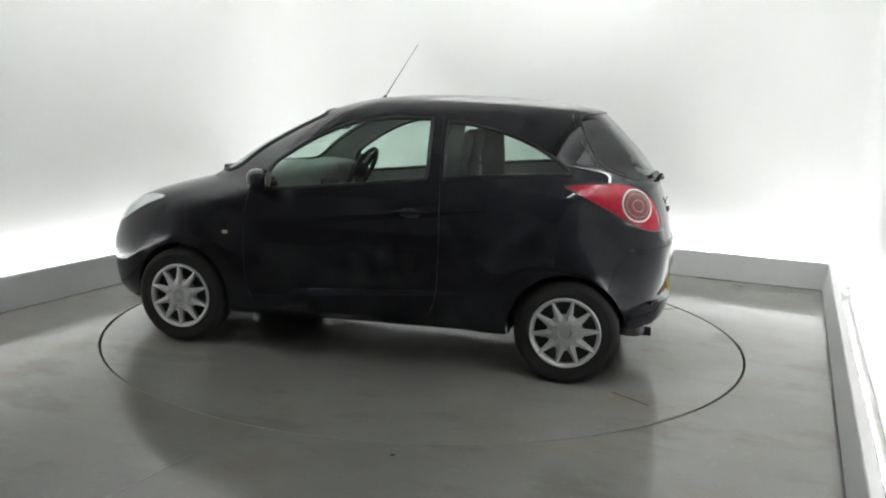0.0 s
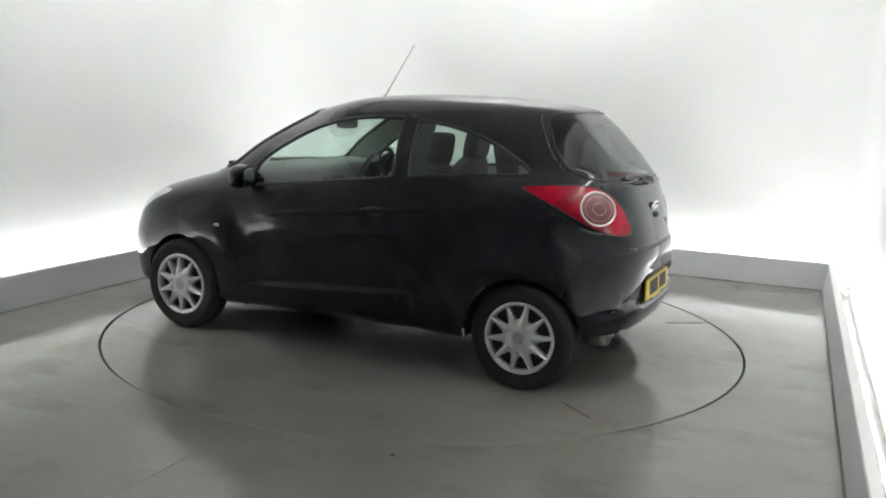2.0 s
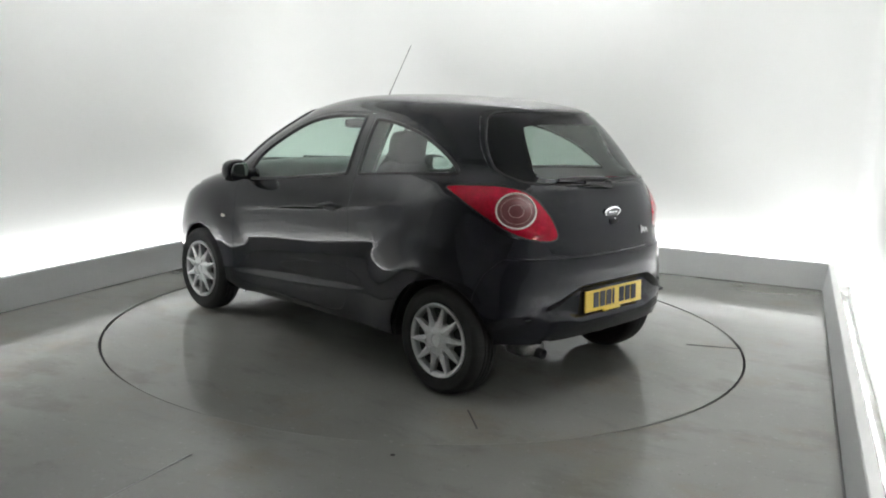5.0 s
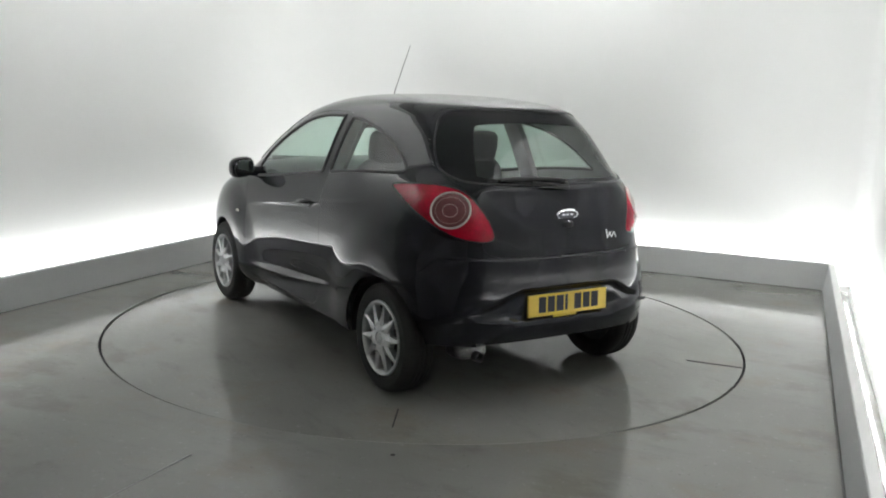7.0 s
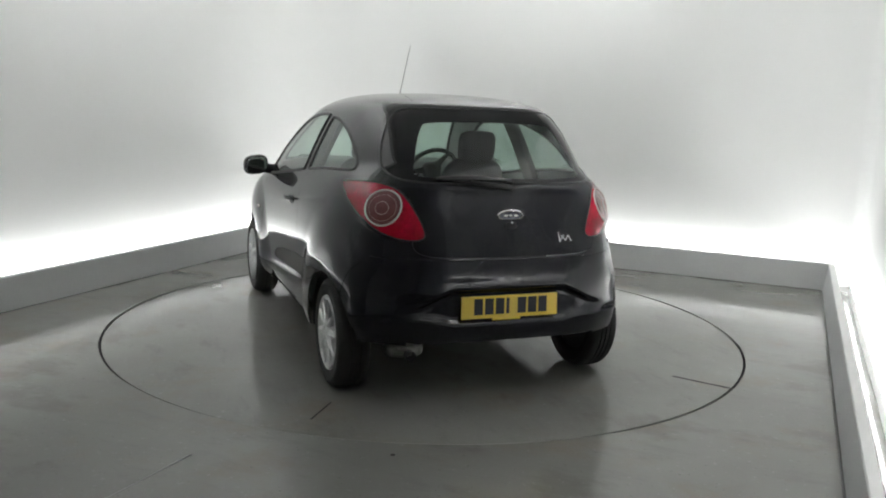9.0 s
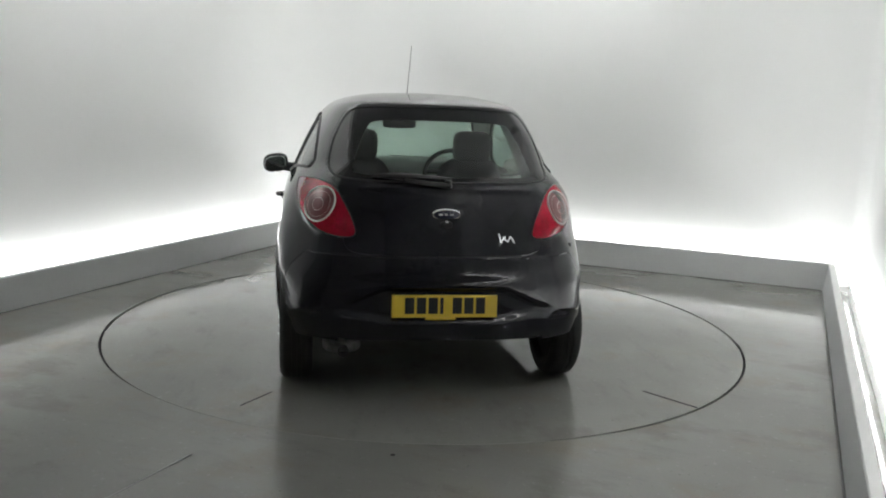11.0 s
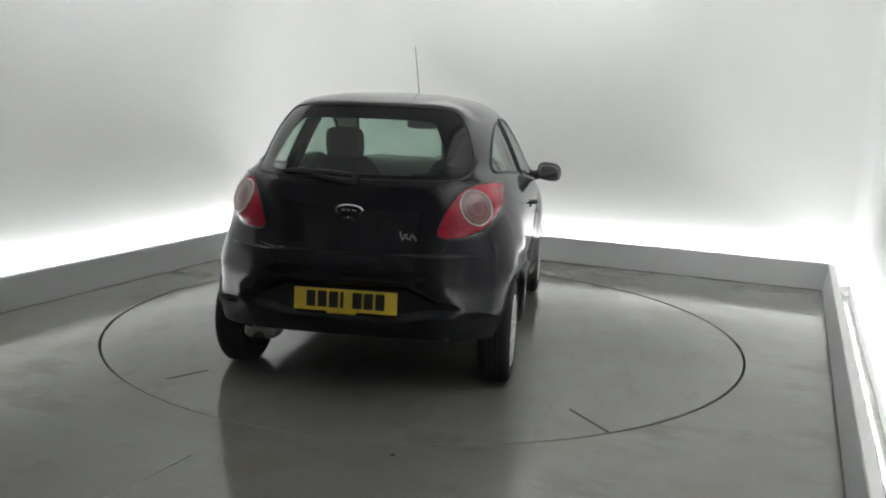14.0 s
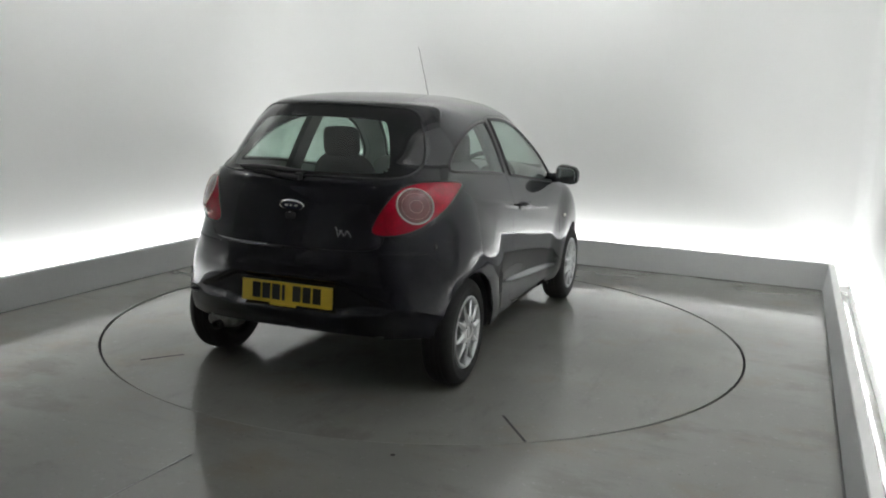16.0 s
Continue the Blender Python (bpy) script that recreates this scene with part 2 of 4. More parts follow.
    rings = [[bm.verts.new((x + c * t, y + d * t, z)) for x, y, c, d in inner] for t, z in ((0, 0), (0, HEIGHT), (0.12, HEIGHT), (0.12, 0))]
    for a, b in zip(rings, rings[1:] + rings[:1]):
        for k in range(len(inner) - 1):
            bm.faces.new((a[k], a[k + 1], b[k + 1], b[k]))
    bm.faces.new([r[0] for r in rings]), bm.faces.new([r[-1] for r in rings])
    structure("wall_north", bm, WALLPAINT, "smooth white painted booth wall with rounded corners", "wall", True)
    mid, length = (n + SOUTH) / 2, n - SOUTH
    # south wall and ceilings are added out of view to close the room
    bm = bmesh.new()
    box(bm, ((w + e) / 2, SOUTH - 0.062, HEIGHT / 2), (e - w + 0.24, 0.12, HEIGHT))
    structure("wall_south", bm, UNSEENWALL, "unseen pale grey wall added to close the booth", "wall")
    bm = bmesh.new()
    box(bm, ((w + e) / 2, (n + STRIP_END) / 2, HEIGHT + 0.062), (e - w + 0.24, n - STRIP_END + 0.12, 0.12))
    structure("ceiling", bm, WALLPAINT, "unseen white ceiling added over the booth", "ceiling")
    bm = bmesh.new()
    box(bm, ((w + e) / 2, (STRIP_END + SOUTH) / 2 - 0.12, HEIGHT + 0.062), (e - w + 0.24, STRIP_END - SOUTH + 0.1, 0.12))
    structure("ceiling_front", bm, UNSEENWALL, "unseen pale grey ceiling added outside the lit booth", "ceiling")

    # unseen valances under the ceiling, added to keep the upper strips out of reflections
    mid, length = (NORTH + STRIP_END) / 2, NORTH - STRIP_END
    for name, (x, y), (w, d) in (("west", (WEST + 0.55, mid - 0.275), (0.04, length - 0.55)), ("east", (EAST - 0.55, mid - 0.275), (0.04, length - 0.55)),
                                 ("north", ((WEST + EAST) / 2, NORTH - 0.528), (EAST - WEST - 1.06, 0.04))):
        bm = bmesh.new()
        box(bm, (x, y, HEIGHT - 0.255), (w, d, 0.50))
        structure("valance_" + name, bm, CAPWHITE, "unseen white board added to hide the upper light strip", "valance")

    # light strips on the cove floor
    mid, length = (NORTH + STRIP_END) / 2, NORTH - STRIP_END
    spots = [((WEST - 0.225, mid, 0.13), (0.05, length, 0.03)), ((EAST + 0.225, mid, 0.13), (0.05, length, 0.03)),
             (((WEST + EAST) / 2, NORTH + 0.225, 0.13), (EAST - WEST + 0.1, 0.05, 0.03))]
    # unseen upper strips, added to light the walls evenly higher up
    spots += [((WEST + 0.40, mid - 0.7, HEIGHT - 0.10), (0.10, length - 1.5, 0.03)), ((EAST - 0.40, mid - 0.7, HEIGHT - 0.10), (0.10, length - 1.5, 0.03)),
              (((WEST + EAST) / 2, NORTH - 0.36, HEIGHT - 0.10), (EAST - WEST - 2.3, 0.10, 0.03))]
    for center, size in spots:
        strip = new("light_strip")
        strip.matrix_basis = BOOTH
        tagged(strip, "white glowing light strip behind a kerb" if center[2] < 1 else "unseen white light strip added behind a valance", "light strip", "cove light strips")
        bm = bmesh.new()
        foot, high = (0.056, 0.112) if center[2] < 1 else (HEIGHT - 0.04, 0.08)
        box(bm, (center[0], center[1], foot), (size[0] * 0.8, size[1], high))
        part("holder", bm, CAPWHITE, strip)
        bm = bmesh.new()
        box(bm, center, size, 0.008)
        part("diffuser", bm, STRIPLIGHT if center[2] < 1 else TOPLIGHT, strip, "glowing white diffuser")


def make_turntable():
    """The round plate on which the car turns, with two radial joints."""
    table = new("turntable")
    tagged(table, "flush round grey resin turntable with dark joints", "turntable")
    bm = bmesh.new()
    lathe(bm, [(RADIUS - 0.006, -0.03), (RADIUS - 0.006, -0.001), (RADIUS - 0.008, 0.0)], (0, 0, 0), 160, axis="z")
    part("plate", bm, DISC, table)
    for a, start, end, wide, mat in ((143.4, 1.63, 1.87, 0.0075, GROOVE), (-145.0, 1.72, RADIUS - 0.008, 0.013, GROOVE)):
        bm = bmesh.new()
        box(bm, ((start + end) / 2, 0, 0.0012), (end - start, wide, 0.0024), 0.001)
        joint = part("joint", bm, mat, table, "dark radial joint line")
        joint.matrix_basis = pose(0, 0, 0, 0, 0, a)
    return table


# ---- the car: a skin swept round level outlines ----
def curve(*pairs):
    """A smooth function through (at, value) pairs that never overshoots."""
    xs, ys = np.array([p[0] for p in pairs], float), np.array([p[1] for p in pairs], float)
    h, d = np.diff(xs), np.diff(ys) / np.diff(xs)
    m = np.empty(len(xs))
    m[0], m[-1] = d[0], d[-1]
    for k in range(1, len(xs) - 1):
        m[k] = 0 if d[k - 1] * d[k] <= 0 else 3 * (h[k - 1] + h[k]) / ((2 * h[k] + h[k - 1]) / d[k - 1] + (h[k] + 2 * h[k - 1]) / d[k])

    def at(x):
        x = np.clip(np.asarray(x, float), xs[0], xs[-1])
        k = np.clip(np.searchsorted(xs, x) - 1, 0, len(xs) - 2)
        t = (x - xs[k]) / h[k]
        return ((2 * t ** 3 - 3 * t ** 2 + 1) * ys[k] + (t ** 3 - 2 * t ** 2 + t) * h[k] * m[k]
                + (3 * t ** 2 - 2 * t ** 3) * ys[k + 1] + (t ** 3 - t ** 2) * h[k] * m[k + 1])
    return at


BASE, TOP = 0.19, 1.537
TAIL = curve((0.19, -1.50), (0.25, -1.585), (0.33, -1.665), (0.40, -1.692), (0.50, -1.702), (0.58, -1.704), (0.65, -1.700), (0.71, -1.690),
             (0.745, -1.682), (0.80, -1.669), (0.95, -1.630), (1.06, -1.588), (1.14, -1.538), (1.30, -1.395), (1.44, -1.250), (1.470, -1.215),
             (1.493, -1.10), (1.514, -0.94), (1.529, -0.73), (1.537, -0.42))
NOSE = curve((0.19, 1.77), (0.30, 1.83), (0.50, 1.842), (0.66, 1.79), (0.76, 1.732), (0.83, 1.64), (0.89, 1.50), (0.95, 1.30), (1.00, 1.12),
             (1.06, 1.02), (1.21, 0.80), (1.383, 0.47), (1.45, 0.32), (1.495, 0.16), (1.525, -0.10), (1.537, -0.38))
WIDE = curve((0.19, 0.715), (0.23, 0.768), (0.28, 0.790), (0.34, 0.798), (0.45, 0.803), (0.56, 0.809), (0.65, 0.8125), (0.74, 0.813), (0.82, 0.8115), (0.875, 0.8105),
             (0.90, 0.807), (0.94, 0.797), (1.00, 0.776), (1.06, 0.750), (1.20, 0.690), (1.32, 0.630), (1.39, 0.588), (1.43, 0.558), (1.460, 0.522), (1.485, 0.470), (1.510, 0.375),
             (1.528, 0.24), (1.537, 0.01))
MIDDLE = curve((0.19, 0.0), (0.8, -0.05), (1.06, -0.25), (1.40, -0.42), (1.537, -0.40))
ROUND_TAIL = curve((0.19, 5.4), (0.42, 5.5), (0.52, 5.2), (0.62, 5.0), (0.70, 4.7), (0.80, 4.7), (0.90, 4.9), (1.00, 5.2), (1.10, 5.4), (1.20, 5.8), (1.32, 5.8), (1.41, 5.4), (1.48, 4.2), (1.537, 3.0))
# how far the tail bows forward from its middle to its corners
BOW = curve((0.19, 0.03), (0.45, 0.06), (0.62, 0.075), (0.75, 0.07), (0.90, 0.072), (1.06, 0.06), (1.20, 0.02), (1.45, 0.015), (1.537, 0.0))
# how far the sides draw in towards the tail
DRAW_IN = curve((0.19, 0.0), (0.75, 0.0), (0.90, 0.015), (1.00, 0.03), (1.08, 0.06), (1.18, 0.18), (1.40, 0.19), (1.48, 0.14), (1.537, 0.05))
ROUND_NOSE = curve((0.19, 4.6), (0.55, 5.2), (0.80, 5.2), (0.88, 4.9), (0.96, 4.6), (1.02, 4.6), (1.15, 4.8), (1.40, 4.6), (1.46, 3.6), (1.537, 3.0))
AXLE_F, AXLE_R, HUB_Z, ARCH = 1.150, -1.157, 0.285, 0.318
# the recess round the number plate: its upper and lower edge from the middle outwards
RECESS_TOP = curve((0.0, 0.607), (0.29, 0.602), (0.36, 0.575), (0.46, 0.530), (0.58, 0.500), (0.70, 0.478))
RECESS_LOW = curve((0.0, 0.435), (0.30, 0.436), (0.37, 0.452), (0.50, 0.460), (0.70, 0.464))


def smooth(a, b, x):
    t = np.clip((x - a) / (b - a), 0, 1)
    return t * t * (3 - 2 * t)


def skin(turn, z):
    """The point of the left half's skin: turn runs from the tail (0) over the side to the nose (pi)."""
    c, s = -np.cos(turn), np.sin(turn)
    rear = c < 0
    mid = MIDDLE(z)
    length = np.where(rear, mid - TAIL(z), NOSE(z) - mid)
    n = np.where(rear, ROUND_TAIL(z), ROUND_NOSE(z))
    r = ((np.abs(c) / length) ** n + (np.abs(s) / WIDE(z)) ** n) ** (-1 / n)
    x, y = mid + r * c, r * s
    y = y * (1 - DRAW_IN(z) * (np.maximum(-0.2 - x, 0) / 1.2) ** 2)
    x = x + BOW(z) * (y / 0.75) ** 2 * smooth(-0.9, -1.5, x)
    # flared wheel arches
    side = smooth(0.45, 0.66, y)
    for ax, swell in ((AXLE_R, 0.036), (AXLE_F, 0.036)):
        d = np.hypot((x - ax) * np.where(x < AXLE_R, 1.22, 1.0), (z - HUB_Z) * 0.93)
        y = y + side * swell * smooth(0.64, 0.37, d)
    # a scallop low on the doors, rising to the rear and fading at its ends
    lift = z - (0.385 - 0.081 * (x - 0.06))
    fade = np.clip(1 - ((x - 0.06) / 0.68) ** 2, 0, 1)
    y = y - side * 0.014 * fade * smooth(0, 0.030, lift) * smooth(0.19, 0.030, lift)
    # a fine ridge along the shoulder, climbing to the rear
    y = y + side * 0.0052 * np.exp(-((z - 0.884 + 0.11 * (x + 0.29)) / 0.014) ** 2) * smooth(-1.05, -0.7, x) * smooth(0.65, 0.35, x)
    # fuller bumper corners, hollow plate recess
    y = y + 0.018 * smooth(0.45, 0.72, y) * smooth(-1.10, -1.36, x) * smooth(0.20, 0.32, z) * smooth(0.86, 0.60, z)
    deep = smooth(-0.006, 0.030, RECESS_TOP(y) - z) * smooth(-0.016, 0.024, z - RECESS_LOW(y)) * smooth(0.60, 0.36, y) * smooth(-1.2, -1.4, x)
    x = x + 0.032 * deep
    # the skirt steps in below a crease that falls from the recess to the wheel arch
    crease = 0.375 + 0.095 * smooth(-1.36, -1.58, x)
    y = y - 0.012 * smooth(-0.004, 0.026, crease - z) * smooth(-1.30, -1.40, x) * smooth(0.50, 0.62, y)
    # the tail lamps stand proud like pods
    g = (x + y) / math.sqrt(2)
    pod = smooth(1.0, 0.35, np.hypot((g + 0.60) / 0.30, (z - 0.965 - 0.32 * (g + 0.60)) / 0.125)) * smooth(-1.05, -1.25, x)
    x, y = x - 0.010 * pod, y + 0.015 * pod
    # the bumper's upper edge stands a little behind the tailgate's foot
    x = x - 0.009 * smooth(0.752, 0.740, z) * smooth(0.62, 0.72, z) * smooth(0.72, 0.55, y) * smooth(-1.2, -1.4, x)
    # a lip on the tailgate under the window
    x = x - 0.012 * np.exp(-((z - 1.075) / 0.012) ** 2) * smooth(0.50, 0.36, y) * smooth(-1.2, -1.4, x)
    return x, y


PLANES = {"side": lambda x, y: x, "rear": lambda x, y: y, "corner": lambda x, y: (x + y) / math.sqrt(2),
          "front": lambda x, y: y, "brow": lambda x, y: (x - y) / math.sqrt(2)}
SPAN = {"side": (0.25, 2.95), "rear": (0.0, 1.3), "corner": (0.05, 1.5), "front": (1.7, math.pi), "brow": (1.7, 3.1)}


def rounded(points, times=3, closed=True):
    """Cuts the corners of an outline again and again."""
    pts = [np.array(p, float) for p in points]
    for _ in range(times):
        out = []
        for a, b in zip(pts, pts[1:] + pts[:1]):
            out += [0.75 * a + 0.25 * b, 0.25 * a + 0.75 * b]
        pts = out
    return np.array(pts)


def inside(poly, g, z):
    """Which of the points lie within the outline."""
    hit = np.zeros(np.shape(g), bool)
    for (ax, az), (bx, bz) in zip(poly, np.roll(poly, -1, axis=0)):
        if az == bz:
            continue
        cross = ((az > z) != (bz > z)) & (g < (bx - ax) * (z - az) / (bz - az) + ax)
        hit ^= cross
    return hit


def grown(poly, by):
    """An outline moved outwards."""
    nxt, prv = np.roll(poly, -1, axis=0), np.roll(poly, 1, axis=0)
    t = nxt - prv
    t = t / np.maximum(np.linalg.norm(t, axis=1), 1e-9)[:, None]
    nrm = np.stack([t[:, 1], -t[:, 0]], 1)
    area = np.sum(poly[:, 0] * nxt[:, 1] - nxt[:, 0] * poly[:, 1])
    return poly + nrm * by * (1 if area > 0 else -1)


def circle(cx, cz, r, squash=1.0, lean=0.0, count=48):
    a = np.arange(count) * 2 * math.pi / count
    x, z = r * squash * np.cos(a), r * np.sin(a)
    return np.stack([cx + x * math.cos(lean) - z * math.sin(lean), cz + x * math.sin(lean) + z * math.cos(lean)], 1)


DOOR_GLASS = rounded([(0.62, 1.03), (0.60, 1.10), (0.47, 1.195), (0.33, 1.275), (0.20, 1.335), (0.05, 1.372), (-0.12, 1.390), (-0.32, 1.392),
                      (-0.325, 1.385), (-0.345, 1.075), (-0.33, 1.065), (0.0, 1.025), (0.35, 0.985), (0.58, 0.962), (0.61, 0.965)], 2)
QUARTER_GLASS = rounded([(-0.435, 1.078), (-0.42, 1.37), (-0.43, 1.378), (-0.52, 1.374), (-0.66, 1.352), (-0.82, 1.308), (-0.97, 1.243),
                         (-1.09, 1.165), (-1.12, 1.135), (-1.10, 1.125), (-0.90, 1.115), (-0.66, 1.098), (-0.45, 1.075)], 2)
DOOR = rounded([(0.70, 1.00), (0.66, 1.11), (0.46, 1.245), (0.22, 1.365), (0.0, 1.412), (-0.37, 1.418), (-0.390, 1.40), (-0.405, 1.20), (-0.420, 1.05), (-0.440, 0.90),
                (-0.440, 0.55), (-0.420, 0.36), (-0.37, 0.29), (-0.25, 0.27), (0.55, 0.27), (0.66, 0.29), (0.71, 0.36), (0.735, 0.60), (0.74, 0.80)], 2)
TAIL_LAMP = rounded([(-0.262, 1.068), (-0.32, 1.080), (-0.44, 1.088), (-0.57, 1.090), (-0.690, 1.064), (-0.785, 0.965), (-0.836, 0.872), (-0.830, 0.838), (-0.78, 0.830),
                     (-0.69, 0.840), (-0.59, 0.872), (-0.44, 0.954), (-0.32, 1.032)], 2)
LAMP_ROUND = circle(-0.618, 0.978, 0.083, 1.17, 0.0)
LAMP_CORE = circle(-0.618, 0.978, 0.030, 1.22, 0.0)
LAMP_MID = circle(-0.618, 0.978, 0.061, 1.22, 0.0)
HATCH = rounded([(-0.2, 0.752), (0.30, 0.754), (0.45, 0.760), (0.50, 0.80), (0.48, 0.90), (0.48, 1.02), (0.550, 1.088), (0.577, 1.16), (0.546, 1.29), (0.490, 1.402),
                 (0.450, 1.446), (0.39, 1.462), (0.15, 1.469), (-0.2, 1.470)], 2)
REAR_PANE = rounded([(-0.2, 1.098), (0.30, 1.100), (0.50, 1.104), (0.553, 1.124), (0.564, 1.17), (0.534, 1.29), (0.480, 1.395), (0.440, 1.434), (0.38, 1.450), (0.15, 1.457), (-0.2, 1.458)], 2)
REAR_CLEAR = rounded([(-0.2, 1.122), (0.30, 1.125), (0.445, 1.130), (0.455, 1.15), (0.41, 1.28), (0.365, 1.365), (0.335, 1.385), (0.15, 1.393), (-0.2, 1.394)], 2)
TAIL_BUMPER = np.array([(-0.2, 0.10), (-0.2, 0.744), (0.75, 0.744), (0.75, 0.10)])
TAIL_BUMPER_SIDE = np.array([(-1.36, 0.10), (-1.36, 0.42), (-1.375, 0.56), (-1.41, 0.67), (-1.47, 0.744), (-2.0, 0.744), (-2.0, 0.10)])
NOSE_BUMPER_SIDE = rounded([(1.40, 0.10), (1.42, 0.45), (1.52, 0.62), (2.2, 0.62), (2.2, 0.10)], 1)
SILL_CUT = np.array([(0.87, 0.10), (0.87, 0.203), (-0.92, 0.250), (-0.92, 0.10)])
TAIL_CUT = np.array([(-1.30, 0.10), (-1.30, 0.335), (-1.50, 0.325), (-2.0, 0.30), (-2.0, 0.10)])
TAIL_CUT_BACK = np.array([(-0.3, 0.10), (-0.3, 0.332), (0.45, 0.330), (0.75, 0.318), (0.75, 0.10)])
SCREEN = rounded([(-0.2, 1.03), (0.40, 1.03), (0.60, 1.035), (0.64, 1.05), (0.60, 1.15), (0.54, 1.29), (0.49, 1.385), (0.44, 1.405), (0.20, 1.42), (-0.2, 1.425)], 2)
BONNET = rounded([(-0.2, 0.77), (0.40, 0.775), (0.56, 0.82), (0.63, 0.90), (0.64, 0.98), (0.60, 1.005), (-0.2, 1.008)], 2)
HEAD_LAMP = rounded([(0.385, 0.868), (0.46, 0.878), (0.58, 0.868), (0.70, 0.838), (0.80, 0.79), (0.87, 0.72), (0.84, 0.68), (0.72, 0.685), (0.62, 0.735), (0.50, 0.810)], 2)
NOSE_BUMPER = rounded([(-0.2, 0.10), (-0.2, 0.62), (0.50, 0.62), (0.72, 0.60), (0.95, 0.55), (0.95, 0.10)], 2)

# order matters: the first outline that holds a patch of skin owns it
REGIONS = [
    ("arch_rear", "side", circle(AXLE_R, HUB_Z + 0.005, ARCH)), ("arch_front", "side", circle(AXLE_F, HUB_Z + 0.005, ARCH)),
    ("open", "side", SILL_CUT), ("open", "side", TAIL_CUT), ("open", "rear", TAIL_CUT_BACK),
    ("lamp_round", "corner", LAMP_ROUND), ("tail_lamp", "corner", TAIL_LAMP),
    ("door_glass", "side", DOOR_GLASS),
    ("quarter_glass", "side", QUARTER_GLASS),
    ("door", "side", DOOR),
    ("rear_clear", "rear", REAR_CLEAR), ("rear_pane", "rear", REAR_PANE), ("hatch", "rear", HATCH),
    ("tail_bumper", "side", TAIL_BUMPER_SIDE), ("tail_bumper", "rear", TAIL_BUMPER),
    ("screen", "front", SCREEN),
    ("head_lamp", "brow", HEAD_LAMP), ("bonnet", "front", BONNET), ("nose_bumper", "side", NOSE_BUMPER_SIDE), ("nose_bumper", "front", NOSE_BUMPER),
]


def solve_turn(plane, g, z):
    """Where on the level outline at z the plane's coordinate is g."""
    lo, hi = SPAN[plane]
    f = PLANES[plane]
    rising = f(*skin(np.array(hi), z)) > f(*skin(np.array(lo), z))
    for _ in range(30):
        m = 0.5 * (lo + hi)
        if (f(*skin(np.array(m), z)) < g) == rising:
            lo = m
        else:
            hi = m
    return 0.5 * (lo + hi)


def allowed(plane, x, y, z):
    """Where on the skin an outline of this plane may count."""
    return {"side": y > 0.40, "rear": (x < -1.47) | ((z > 1.0) & (x < -0.9)), "corner": x < -0.8,
            "front": (x > 1.55) | ((z > 0.7) & (x > 0.0)), "brow": x > 0.9}[plane]


